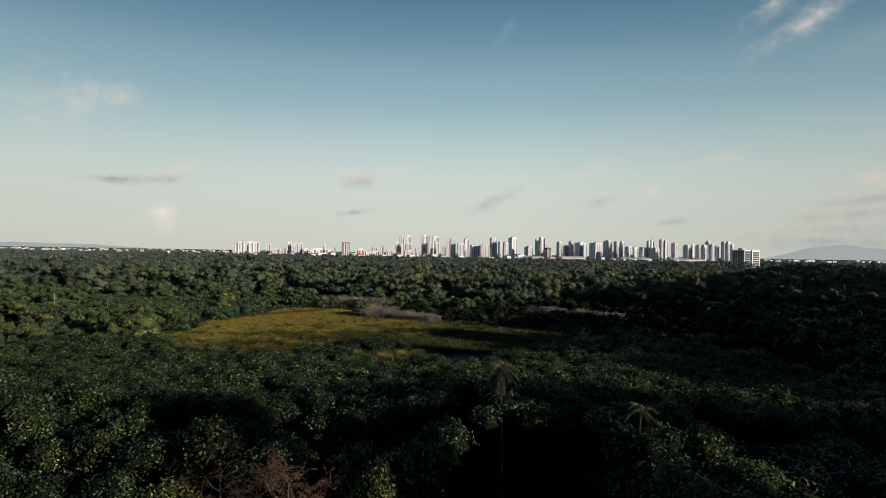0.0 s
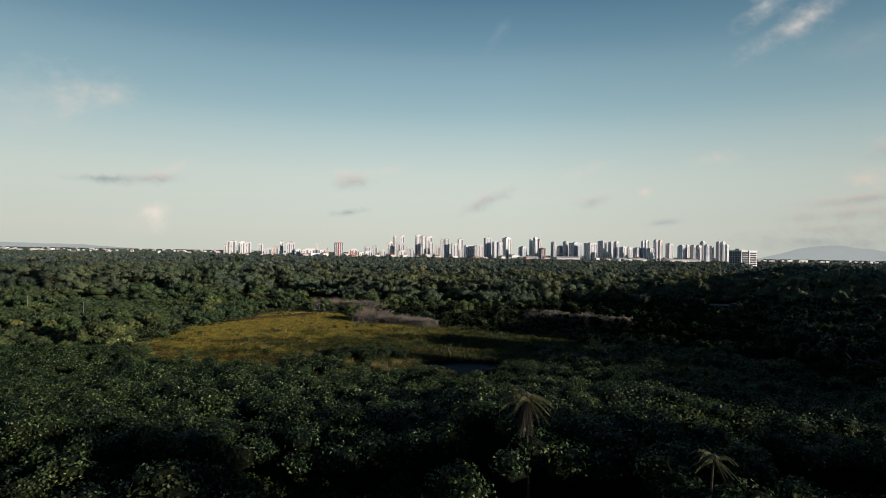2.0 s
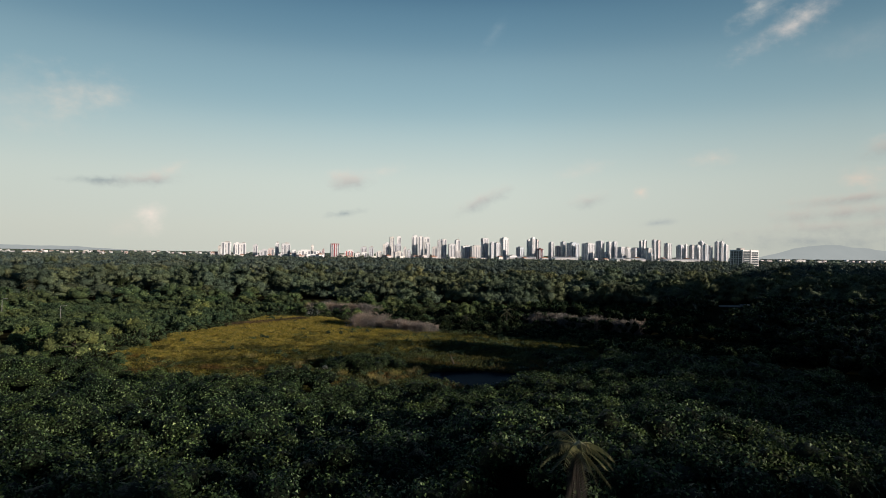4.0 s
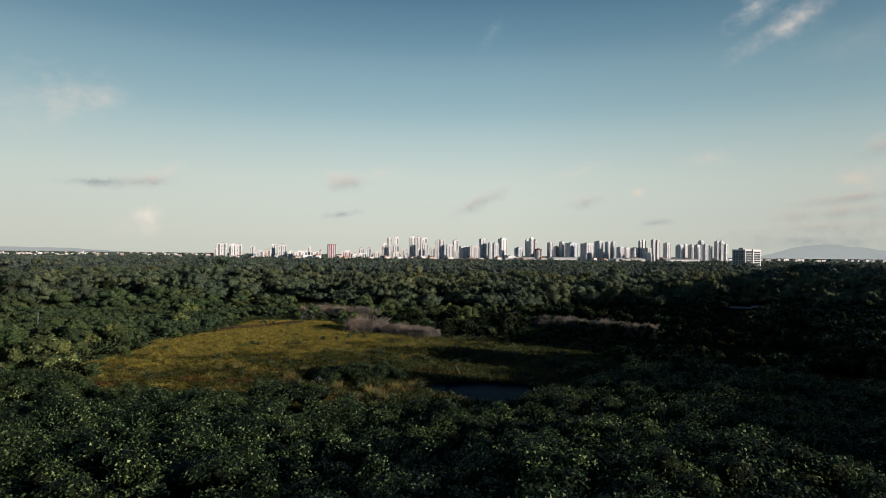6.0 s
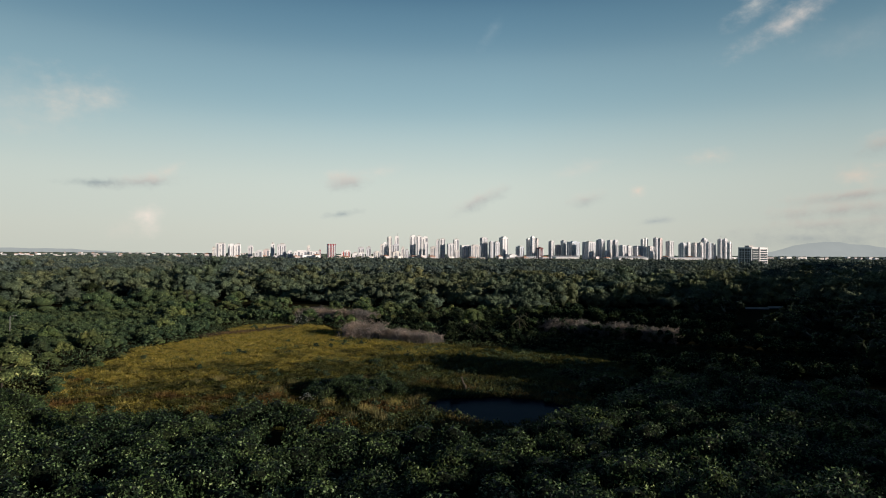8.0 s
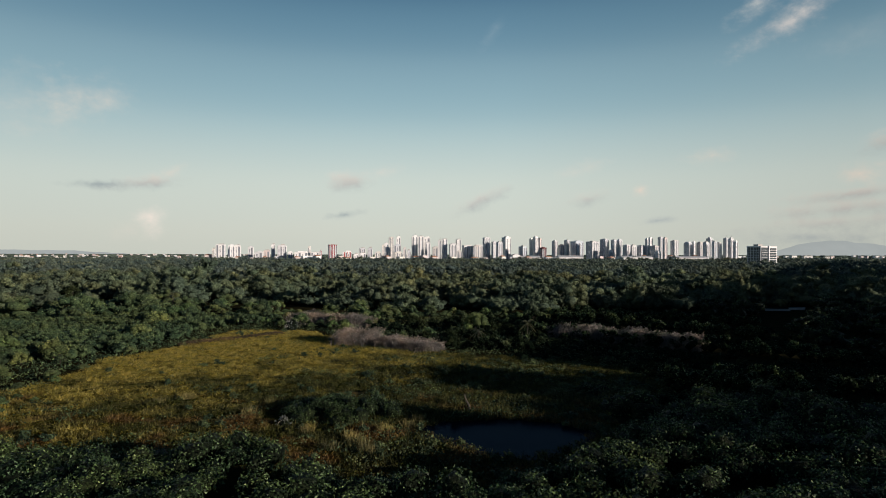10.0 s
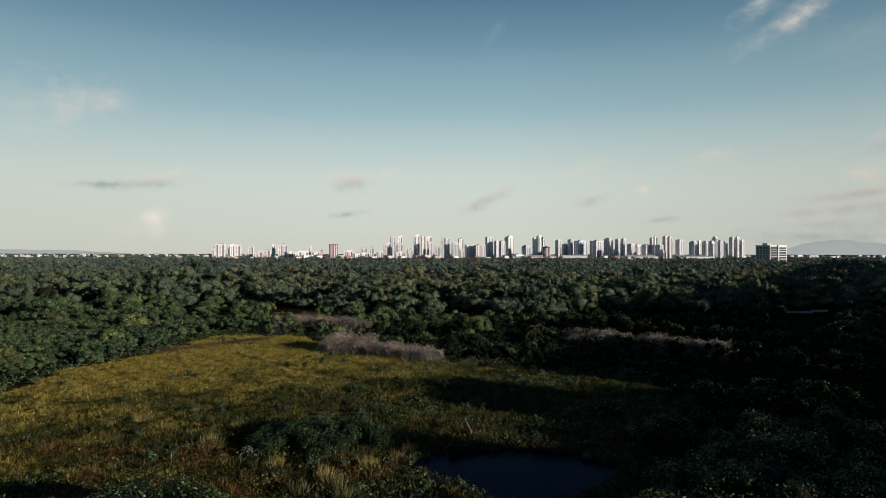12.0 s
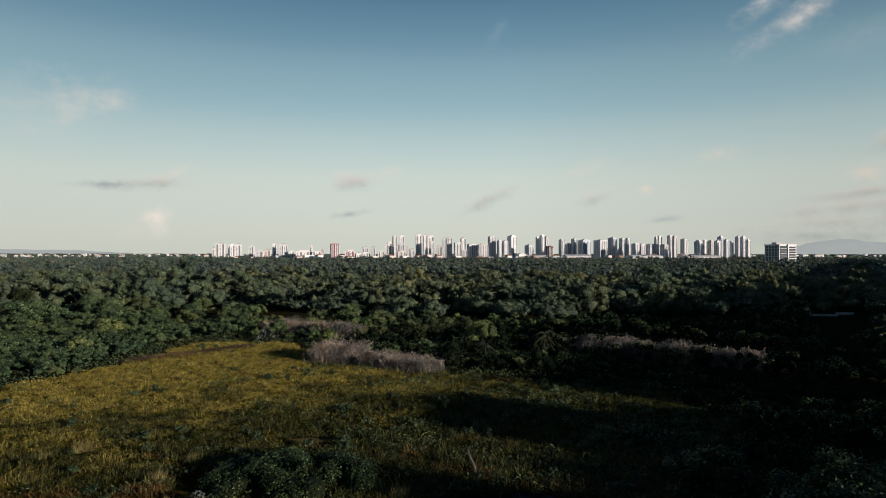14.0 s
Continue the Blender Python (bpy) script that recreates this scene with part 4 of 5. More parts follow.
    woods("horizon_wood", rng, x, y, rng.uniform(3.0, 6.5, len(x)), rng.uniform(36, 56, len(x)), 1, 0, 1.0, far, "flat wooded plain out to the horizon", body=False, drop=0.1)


all_woods()

# ---- the city ----
WINDOWS = {}


def window_column(floors):
    """A column of windows one unit wide and 3 m a storey, standing 0.12 m proud."""
    if floors not in WINDOWS:
        vs, fs = [], []
        for k in range(floors):
            z0, z1 = k * 3.0 + 1.0, k * 3.0 + 2.5
            n = len(vs)
            vs += [(-0.5, 0, z0), (0.5, 0, z0), (0.5, 0, z1), (-0.5, 0, z1), (-0.5, -0.12, z0), (0.5, -0.12, z0), (0.5, -0.12, z1), (-0.5, -0.12, z1)]
            fs += [[n + q for q in w] for w in ((4, 5, 6, 7), (0, 1, 5, 4), (1, 2, 6, 5), (2, 3, 7, 6), (3, 0, 4, 7))]
        me = bpy.data.meshes.new("window_column")
        me.from_pydata(vs, [], fs)
        me.materials.append(GLASS)
        WINDOWS[floors] = me
    return WINDOWS[floors]


def boxes_mesh(name, store, key, boxes, mat_):
    if key not in store:
        vs, fs = [], []
        for x0, x1, y0, z0, z1 in boxes:
            n = len(vs)
            vs += [(x0, 0, z0), (x1, 0, z0), (x1, 0, z1), (x0, 0, z1), (x0, y0, z0), (x1, y0, z0), (x1, y0, z1), (x0, y0, z1)]
            fs += [[n + q for q in w] for w in ((4, 5, 6, 7), (0, 1, 5, 4), (1, 2, 6, 5), (2, 3, 7, 6), (3, 0, 4, 7))]
        me = bpy.data.meshes.new(name)
        me.from_pydata(vs, [], fs)
        me.materials.append(mat_)
        store[key] = me
    return store[key]


SHAFTS, PIERS = {}, {}


def shaft_mesh(floors):
    """A glazed shaft one unit wide, standing 0.1 m proud."""
    return boxes_mesh("balcony_shaft", SHAFTS, floors, [(-0.5, 0.5, -0.1, 0.8, floors * 3.0 + 2.0)], GLASS)


def pier_mesh(floors):
    """A pale pier 0.9 m wide, standing 0.7 m proud."""
    return boxes_mesh("pier", PIERS, floors, [(-0.45, 0.45, -0.7, 0.0, floors * 3.0 + 3.0)], WALLS["white"])


TURN = 40           # the streets' grid, degrees
LABELS = {"white": "white plastered high-rise apartment tower with dark windows", "cream": "cream apartment tower with dark window columns", "grey": "grey concrete apartment tower with many windows",
          "dark": "dark grey glazed high-rise tower", "blue": "blue-grey glazed office tower", "brown": "tan brick apartment block with dark windows", "pink": "pale pink apartment tower",
          "red": "dark red apartment block with pale stripes", "maroon": "dark maroon block among white towers", "redwhite": "low white block with red vertical stripes"}
city_rng = np.random.default_rng(71)


def tower(x, y, w, d, h, colour, columns, turn=None):
    """A tower with its windows in columns; w along the sunny front, d along the shaded side."""
    if turn is None:
        # western towers turn and widen to show the camera mostly sunny fronts
        turn = float(np.interp(x, (60, 230), (13, TURN))) + city_rng.uniform(-4, 4)
        w = w * float(np.interp(x, (60, 230), (1.14, 1.0)))
    root = tagged(new("apartment_tower"), LABELS[colour], "tower", "towers of the skyline")
    wall = WALLS[colour]
    shell = part("wall", box_bm(0, 0, -0.5, w, d, h + 0.5), wall, root)
    part("parapet", box_bm(0, 0, h, w + 0.5, d + 0.5, 0.9, 0.08), wall, root)
    part("roof_house", box_bm(w * 0.1, d * 0.08, h + 0.9, w * city_rng.uniform(0.4, 0.75), d * city_rng.uniform(0.4, 0.75), 0.8 + 2.4 * city_rng.random(), 0.1), CONCRETE if city_rng.random() < 0.5 else wall, root)
    if h > 52 and city_rng.random() < 0.5:
        part("mast", tube([(w * 0.2, 0, h + 0.9), (w * 0.2, 0, h + 9)], [0.25, 0.12], 5), STEEL, root)
    floors = max(1, int(h / 3) - 1)
    for face in range(4):
        along, off = (w, d) if face % 2 == 0 else (d, w)
        n = max(2, columns + 1 if face % 2 else columns)
        for k in range(n):
            m = pose(0, 0, 0, 0, 0, 90 * face) @ pose((k + 0.5) / n * along - along / 2, -off / 2, 0)
            bay = along / n
            if (k + face + columns) % 2:
                # a run of balconies, one dark shaft from bottom to top with a pale pier beside it
                ob = part("balcony_shaft", shaft_mesh(floors), GLASS, shell)
                ob.matrix_basis = m @ Matrix.Diagonal((bay * 0.56, 1, 1, 1))
                pier = part("pier", pier_mesh(floors), WALLS["white"], shell)
                pier.matrix_basis = m @ pose(bay * 0.46, 0, 0)
            else:
                ob = tagged(new("window_column", window_column(floors)), kind="stuff")
                ob.parent = shell
                ob.matrix_basis = m @ Matrix.Diagonal((bay * (0.36 if colour in ("white", "cream", "pink") else 0.46), 1, 1, 1))
    if colour in ("redwhite", "red"):
        for k in range(3):
            part("stripe", box_bm((k - 1) * w * 0.3, -d / 2 - 0.15, 0, w * 0.1, 0.3, h), RED_BAND if colour == "redwhite" else WALLS["grey"], root)
            part("stripe", box_bm(-w / 2 - 0.15, (k - 1) * d * 0.3, 0, 0.3, d * 0.1, h), RED_BAND if colour == "redwhite" else WALLS["grey"], root)
    root.matrix_basis = pose(x, y, 0, 0, 0, turn)


tower(-528, 1525, 4.9, 8.1, 32, "cream", 0)
tower(-523, 1558, 16.9, 15.7, 42, "white", 3)
tower(-509, 1593, 12.5, 17.6, 40, "white", 3)
tower(-481, 1555, 10.4, 8.0, 41, "white", 2)
tower(-461, 1591, 9.4, 11.2, 37, "grey", 2)
tower(-419, 1514, 14.7, 9.5, 24, "grey", 2)
tower(-410, 1548, 12.4, 12.6, 28, "pink", 2)
tower(-414, 1620, 7.0, 10.4, 43, "white", 2)
tower(-383, 1584, 17.5, 15.0, 41, "grey", 4)
tower(-361, 1577, 8.9, 11.4, 25, "white", 2)
tower(-327, 1542, 26.2, 19.1, 24, "white", 4)
tower(-323, 1616, 4.8, 5.3, 38, "cream", 1)
tower(-308, 1607, 17.2, 10.6, 24, "white", 3)
tower(-286, 1569, 4.0, 5.0, 27, "red", 1)
tower(-270, 1643, 17.0, 23.2, 43, "red", 5)
tower(-221, 1565, 18.7, 15.0, 25, "redwhite", 4)
tower(-204, 1595, 10.1, 11.8, 20, "white", 2)
tower(-197, 1665, 12.8, 8.8, 35, "dark", 3)
tower(-173, 1625, 9.9, 10.1, 35, "dark", 2)
tower(-189, 1611, 11.7, 7.0, 22, "white", 2)
tower(-148, 1573, 12.1, 10.7, 24, "cream", 3)
tower(-141, 1642, 5.4, 6.9, 43, "cream", 2)
tower(-136, 1671, 9.0, 7.0, 47, "white", 2)
tower(-125, 1690, 8.9, 10.0, 63, "cream", 3)
tower(-107, 1660, 15.3, 10.3, 42, "dark", 3)
tower(-100, 1578, 15.5, 15.3, 24, "cream", 4)
tower(-107, 1706, 8.9, 5.2, 65, "white", 2)
tower(-89, 1675, 6.5, 5.6, 35, "brown", 2)
tower(-74, 1594, 7.0, 8.7, 29, "dark", 2)
tower(-65, 1724, 11.8, 8.9, 67, "white", 3)
tower(-48, 1693, 10.9, 11.9, 66, "white", 3)
tower(-33, 1732, 13.7, 9.0, 65, "white", 2)
tower(-30, 1701, 10.6, 10.1, 50, "grey", 3)
tower(-10, 1673, 11.4, 6.5, 38, "brown", 2)
tower(2, 1769, 7.0, 5.9, 57, "grey", 2)
tower(15, 1736, 10.7, 12.8, 60, "white", 3)
tower(37, 1719, 14.4, 10.5, 47, "grey", 4)
tower(55, 1817, 10.8, 11.3, 60, "white", 2)
tower(53, 1677, 11.0, 7.0, 28, "brown", 3)
tower(77, 1759, 20.0, 18.4, 43, "white", 4)
tower(103, 1736, 24.2, 13.4, 42, "brown", 5)
tower(136, 1840, 16.1, 12.9, 66, "grey", 4)
tower(156, 1822, 9.3, 10.6, 54, "dark", 3)
tower(168, 1790, 12.8, 8.9, 53, "dark", 3)
tower(198, 1890, 18.4, 18.3, 68, "white", 4)
tower(209, 1764, 14.7, 8.9, 19, "grey", 3)
tower(241, 1846, 18.1, 15.5, 41, "blue", 4)
tower(281, 1948, 11.1, 5.8, 66, "white", 2)
tower(287, 1904, 12.0, 8.9, 70, "white", 3)
tower(303, 1931, 7.9, 8.4, 65, "pink", 2)
tower(296, 1828, 17.6, 11.5, 38, "maroon", 3)
tower(334, 1853, 11.7, 10.7, 57, "grey", 3)
tower(358, 1879, 15.0, 8.4, 46, "pink", 3)
tower(378, 1896, 12.9, 10.2, 60, "dark", 3)
tower(400, 1861, 38.0, 18.3, 56, "blue", 5)
tower(434, 1814, 32.1, 21.6, 55, "grey", 6)
tower(488, 1891, 18.6, 17.7, 63, "dark", 4)
tower(482, 1807, 10.0, 5.8, 29, "white", 2)
tower(506, 1858, 12.4, 10.2, 61, "grey", 3)
tower(527, 1874, 15.9, 8.1, 61, "dark", 3)
tower(513, 1757, 17.6, 12.6, 45, "grey", 4)
tower(535, 1772, 17.7, 7.7, 44, "grey", 3)
tower(561, 1784, 20.8, 12.8, 44, "dark", 4)
tower(579, 1790, 6.9, 6.1, 63, "white", 2)
tower(596, 1811, 10.6, 5.7, 66, "white", 2)
tower(569, 1700, 17.6, 13.5, 42, "brown", 4)
tower(571, 1681, 16.4, 7.7, 26, "white", 3)
tower(622, 1804, 12.1, 8.2, 68, "dark", 3)
tower(616, 1753, 13.2, 5.5, 65, "pink", 2)
tower(643, 1756, 19.8, 11.5, 57, "grey", 4)
tower(622, 1613, 16.1, 13.1, 49, "dark", 4)
tower(641, 1624, 8.5, 5.0, 52, "white", 2)
tower(661, 1634, 14.2, 10.1, 50, "brown", 3)
tower(650, 1573, 17.8, 7.6, 50, "grey", 3)
tower(693, 1651, 15.7, 9.6, 61, "dark", 3)
tower(653, 1533, 15.5, 5.8, 51, "blue", 3)
tower(671, 1548, 10.5, 5.6, 48, "white", 2)
tower(719, 1617, 10.1, 7.7, 61, "dark", 3)
tower(706, 1563, 14.4, 6.6, 59, "grey", 3)
tower(701, 1529, 9.3, 6.1, 51, "white", 2)


def shadow_towers():
    """Unseen towers east of the marsh, inferred from its long shadow bands and placed to cast them.
    Each: the band's middle across the sunlight, its width, and how far east its tip falls."""
    sx, sy = math.sin(radians(SUN_AZ)), math.cos(radians(SUN_AZ))
    # the first two, narrow ones are added only to darken the near hollow
    bands = [(50.5, 6, -62), (69.5, 11, -30), (84, 22, 2), (124, 34, 22), (149, 14, 10), (164.5, 15, 28), (182, 20, 8), (197.5, 10, 44), (227, 40, 34), (271, 29, 36), (311, 36, 70), (352, 38, 80)]
    bands += [(398 + 50 * k, 44, 99 + 28 * k) for k in range(19)]
    for k, (mid_, wide, tip) in enumerate(bands):
        h = 66 + 4 * (k % 3)
        far = h / math.tan(radians(SUN_EL))
        ty = (mid_ + sy * tip) / sx
        tower(tip + far * sx, ty + far * sy, wide, 17, h, ("white", "cream", "grey")[k % 3], 4, 90 - SUN_AZ + 90)


shadow_towers()


def office(x, y):
    """The office block at the wood's edge: a white sunny front with bands of windows, a dark glazed side."""
    root = tagged(new("office_building"), "white office block with dark window bands and glazed side", "building")
    w, d, h = 32.0, 21.0, 34.5
    part("wall", box_bm(0, 0, 0, w, d, h), WALLS["white"], root)
    for k in range(10):
        part("window_band", box_bm(7.6, -d / 2 - 0.1, 1.7 + k * 3.2, 14.0, 0.5, 2.3), DARK_GLASS, root)
        part("balcony_slab", box_bm(7.8, -d / 2 - 0.35, 1.05 + k * 3.2, 15.4, 0.9, 0.6), WALLS["white"], root)
        part("spandrel", box_bm(-8.2, -d / 2 - 0.3, 1.2 + k * 3.2, 13.0, 0.5, 0.4), WALLS["grey"], root)
    part("glazed_front", box_bm(-8.2, -d / 2 - 0.1, 0.6, 13.4, 0.5, h - 1.4), DARK_GLASS, root, "dark glazed part of the front")
    part("glazed_side", box_bm(-w / 2 - 0.2, 0, 1.0, 0.6, d - 2.4, h - 1.6), DARK_GLASS, root, "dark glazed side facade")
    for k in range(5):
        part("mullion", box_bm(-w / 2 - 0.55, -d / 2 + 2.2 + k * 4.15, 0, 0.4, 0.5, h), WALLS["grey"], root)
    for k in range(1, 10):
        part("transom", box_bm(-w / 2 - 0.52, 0, k * 3.3, 0.3, d - 2.4, 0.45), WALLS["dark"], root)
    part("fin", box_bm(-1.0, -d / 2 - 0.7, 0, 1.6, 1.6, h + 1.5), WALLS["white"], root, "white stair fin")
    part("parapet", box_bm(0, 0, h, w + 0.6, d + 0.6, 1.0, 0.1), WALLS["white"], root)
    part("roof_house", box_bm(-5, 2, h + 1, 9, 7, 2.6, 0.1), CONCRETE, root)
    root.matrix_basis = pose(x, y, 0, 0, 0, 25)


office(437, 908)


def hall(x, y, w, d, h, label):
    """A long low hall with a shallow pale roof."""
    root = tagged(new("low_hall"), label, "hall")
    part("wall", box_bm(0, 0, 0, w, d, h - 1.6), WALLS["white"], root)
    bm = bmesh.new()
    vs = [bm.verts.new(p) for p in ((-w / 2 - 1, -d / 2 - 1, h - 1.6), (w / 2 + 1, -d / 2 - 1, h - 1.6), (w / 2 + 1, d / 2 + 1, h - 1.6), (-w / 2 - 1, d / 2 + 1, h - 1.6), (-w / 2 - 1, 0, h + 1.4), (w / 2 + 1, 0, h + 1.4))]
    for q in ((0, 1, 5, 4), (2, 3, 4, 5), (0, 4, 3), (1, 2, 5), (3, 2, 1, 0)):
        bm.faces.new([vs[k] for k in q])
    part("roof", bm, ROOF_SHEET, root)
    root.matrix_basis = pose(x, y, 0, 0, 0, city_rng.uniform(-6, 10))


hall(307, 1530, 56, 40, 17, "long low white hall with pale sheet roof")
hall(452, 1500, 70, 44, 16.5, "long low white hall with pale sheet roof")
hall(572, 1490, 80, 40, 16, "long low white hall with pale sheet roof")
hall(205, 1560, 70, 40, 16, "grey roofed hall in front of the towers")


def house(x, y, w, d, h, turn, tiled):
    root = tagged(new("house"), "small white house with tiled roof among trees" if tiled else "small white flat-roofed house among trees", "house", "houses among the trees")
    part("wall", box_bm(0, 0, 0, w, d, h), WALLS[("white", "cream", "grey", "pink", "white")[int(abs(x) * 7 + w) % 5]], root)
    if tiled:
        bm = bmesh.new()
        vs = [bm.verts.new(p) for p in ((-w / 2 - 0.5, -d / 2 - 0.5, h), (w / 2 + 0.5, -d / 2 - 0.5, h), (w / 2 + 0.5, d / 2 + 0.5, h), (-w / 2 - 0.5, d / 2 + 0.5, h), (-w / 4, 0, h + d * 0.28), (w / 4, 0, h + d * 0.28))]
        for q in ((0, 1, 5, 4), (2, 3, 4, 5), (0, 4, 3), (1, 2, 5), (3, 2, 1, 0)):
            bm.faces.new([vs[k] for k in q])
        part("roof", bm, ROOF_TILE, root)
    else:
        part("roof", box_bm(0, 0, h, w + 0.6, d + 0.6, 0.5), CONCRETE, root)
    for k in (-1, 1):
        part("window", box_bm(k * w * 0.24, -d / 2 - 0.05, h * 0.4, w * 0.2, 0.14, h * 0.32), GLASS, root)
    root.matrix_basis = pose(x, y, 0, 0, 0, turn)


for k in range(38):
    hx = -560 + 1290 * (k + city_rng.random()) / 38
    house(hx, 1508 + 40 * city_rng.random() + 0.05 * abs(hx), 12 + 14 * city_rng.random(), 11, 11 + 8 * city_rng.random(), TURN + city_rng.uniform(-20, 20), k % 2 == 0)
for k in range(120):
    hx = -2300 + 1720 * city_rng.random()
    house(hx, 2050 + 1500 * city_rng.random(), 5 + 11 * city_rng.random(), 8, 5.5 + 5 * city_rng.random(), city_rng.uniform(0, 60), k % 3 == 0)
for k in range(34):
    hx = 1080 + 1300 * (k + city_rng.random()) / 34
    house(hx, 2350 + 700 * city_rng.random(), 12 + 34 * city_rng.random() ** 2, 14, 8 + 4 * city_rng.random(), city_rng.uniform(-10, 30), False)


def low_wall(x, y, long, tall, turn):
    """A low weathered wall with a coping in the clearing."""
    root = tagged(new("low_wall"), "low weathered concrete wall in a dark clearing", "wall")
    part("wall", box_bm(0, 0, -0.1, long, 0.5, tall + 0.1, 0.04), CONCRETE, root)
    part("coping", box_bm(0, 0, tall, long + 0.2, 0.7, 0.14, 0.03), CONCRETE, root)
    root.matrix_basis = pose(x, y, 0, 0, 0, turn)


low_wall(160, 366, 11, 0.7, -8)
low_wall(172, 371, 8, 0.9, 4)

# ---- single plants and small things ----
def palm(x, y, top, fronds, reach, seed, label, dry=0):
    rng = np.random.default_rng(seed)
    root = tagged(new("palm_tree"), label, "palm")
    bend = rng.uniform(-0.6, 0.6, 2)
    part("trunk", tube([(0, 0, -0.3), (bend[0] * 0.3, bend[1] * 0.3, top * 0.5), (bend[0], bend[1], top - reach * 0.25)], [0.18, 0.10, 0.08], 8), BARK, root)
    head = np.array((bend[0], bend[1], top - reach * 0.25))
    for k in range(fronds + dry):
        hang = k >= fronds
        a = 2.4 * k + rng.uniform(-0.2, 0.2)
        up = rng.uniform(-1.9, -1.5) if hang else rng.uniform(-1.2, 1.3)
        bits, pts = [], []
        for s in np.linspace(0, 1, 8):
            out = reach * s * (0.22 if hang else 1)
            pts.append(head + np.array((math.cos(a) * out, math.sin(a) * out, reach * (up * s - (0.55 + 0.5 * up) * s * s))))
        pts = np.array(pts)
        bits.append(tube(pts, np.linspace(0.05, 0.015, 8), 4))
        side = np.array((-math.sin(a), math.cos(a), 0))
        fwd = np.array((math.cos(a), math.sin(a), 0))
        vs, fs = [], []
        for s in np.linspace(0.12, 1, 17):
            q = s * 7
            i = min(int(q), 6)
            p = pts[i] + (pts[i + 1] - pts[i]) * (q - i)
            ln = reach * 0.32 * (1.15 - 0.7 * s)
            for sg in (-1, 1):
                n = len(vs)
                tip = p + (side * sg * 0.8 + fwd * 0.5) * ln + np.array((0, 0, -0.45 * ln))
                vs += [p - fwd * 0.07, p + fwd * 0.07, tip]
                fs.append((n, n + 1, n + 2))
        bits.append((np.array(vs), np.array(fs)))
        part("frond", join(*bits), BARK if hang else PALM_LEAF, root, "dead brown hanging frond" if hang else "")
    root.matrix_basis = pose(x, y, 0)


palm(9.6, 67.6, 17.2, 19, 2.2, 3, "tall palm with yellowish fronds and a skirt of dead ones", 9)
palm(21.2, 60.4, 14.5, 15, 1.6, 4, "palm with pale fronds rising from the canopy")
palm(27, 268, 6.2, 13, 2.9, 5, "short palm with pale grey-green fronds")
palm(11, 258, 5.0, 12, 2.4, 6, "short palm at the meadow's edge")
for px, py, pt in ((-190, 318, 11), (-176, 330, 10.5), (-205, 345, 12), (-62, 412, 15), (-120, 352, 9.5)):
    palm(px, py, pt, 14, 3.2, int(px + 400), "slender palm standing among the trees")


def bare_tree(x, y, top, seed):
    """A dead reddish tree, all twigs."""
    rng = np.random.default_rng(seed)
    root = tagged(new("bare_tree"), "leafless reddish-brown tree with fine dry twigs", "tree")
    thick, fine = [], []

    def grow(p, d, ln, r, level):
        q = p + d * ln * 0.5 + rng.normal(0, 0.05, 3) * ln
        e = p + d * ln
        (thick if level < 3 else fine).append(tube([p, q, e], [r, r * 0.8, r * 0.6], 5 if level < 3 else 3))
        if level == 7:
            return
        for _ in range((7, 4, 3)[level] if level < 3 else 3 if rng.random() < 0.3 else 2):
            nd = unit((d + rng.normal(0, 0.95 if level == 0 else 0.75, 3) + np.array((0, 0, -0.05)))[None])[0]
            grow(e if rng.random() < 0.7 else q, nd, ln * rng.uniform(0.55, 0.76), max(0.016, r * 0.62), level + 1)

    grow(np.array((0, 0, -0.2)), np.array((0.05, 0.0, 1.0)), top * 0.42, 0.15, 0)
    part("trunk", join(*thick), DEADWOOD, root, "pale grey-brown trunk and limbs")
    part("twig_crown", join(*fine), TWIG, root, "fine reddish twigs")
    root.matrix_basis = pose(x, y, 0) @ Matrix.Diagonal((1.6, 1.5, 1, 1))


bare_tree(-16.0, 57.0, 9.6, 8)
bare_tree(-11.2, 56.5, 10.0, 9)


def shrub(x, y, wide, deep, tall, n, seed, mat_, label, leaf=0.32, per=110):
    rng = np.random.default_rng(seed)
    root = tagged(new("shrub"), label, "shrub")
    a, q = rng.uniform(0, 2 * math.pi, n), np.sqrt(rng.uniform(0, 1, n))
    r = rng.uniform(0.7, 1.25, n) * tall * 0.55
    c = np.stack((q * np.cos(a) * wide, q * np.sin(a) * deep, tall * (1 - 0.55 * q ** 2) - r * 0.9), 1)
    rad = np.stack((r, r, r), 1)
    lv, lf = blobs(rng, c, rad, per, leaf, low=-0.6, width=0.36, wild=0.55, simple=per > 200)
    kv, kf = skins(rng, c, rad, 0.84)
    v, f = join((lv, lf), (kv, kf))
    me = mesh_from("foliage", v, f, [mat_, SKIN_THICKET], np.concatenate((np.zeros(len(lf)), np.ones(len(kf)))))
    part("foliage", me, mat_, root)
    stems = [tube([(0.3 * cx, 0.3 * cy, -0.2), (cx, cy, cz)], [0.07, 0.03], 4) for cx, cy, cz in c[: min(n, 9)]]
    part("stem_cluster", join(*stems), BARK, root)
    root.matrix_basis = pose(x, y, 0)


shrub(-17, 180, 9.5, 7.5, 3.3, 40, 1, LEAF_THICKET, "broad glossy green shrub standing in the marsh grass", 0.23, 420)
shrub(29, 196, 4.0, 3.0, 2.4, 10, 2, LEAF_THICKET, "small round green shrub near the pond")
shrub(34, 182, 5.5, 5.0, 3.6, 16, 3, LEAF_THICKET, "small round green shrub near the pond")
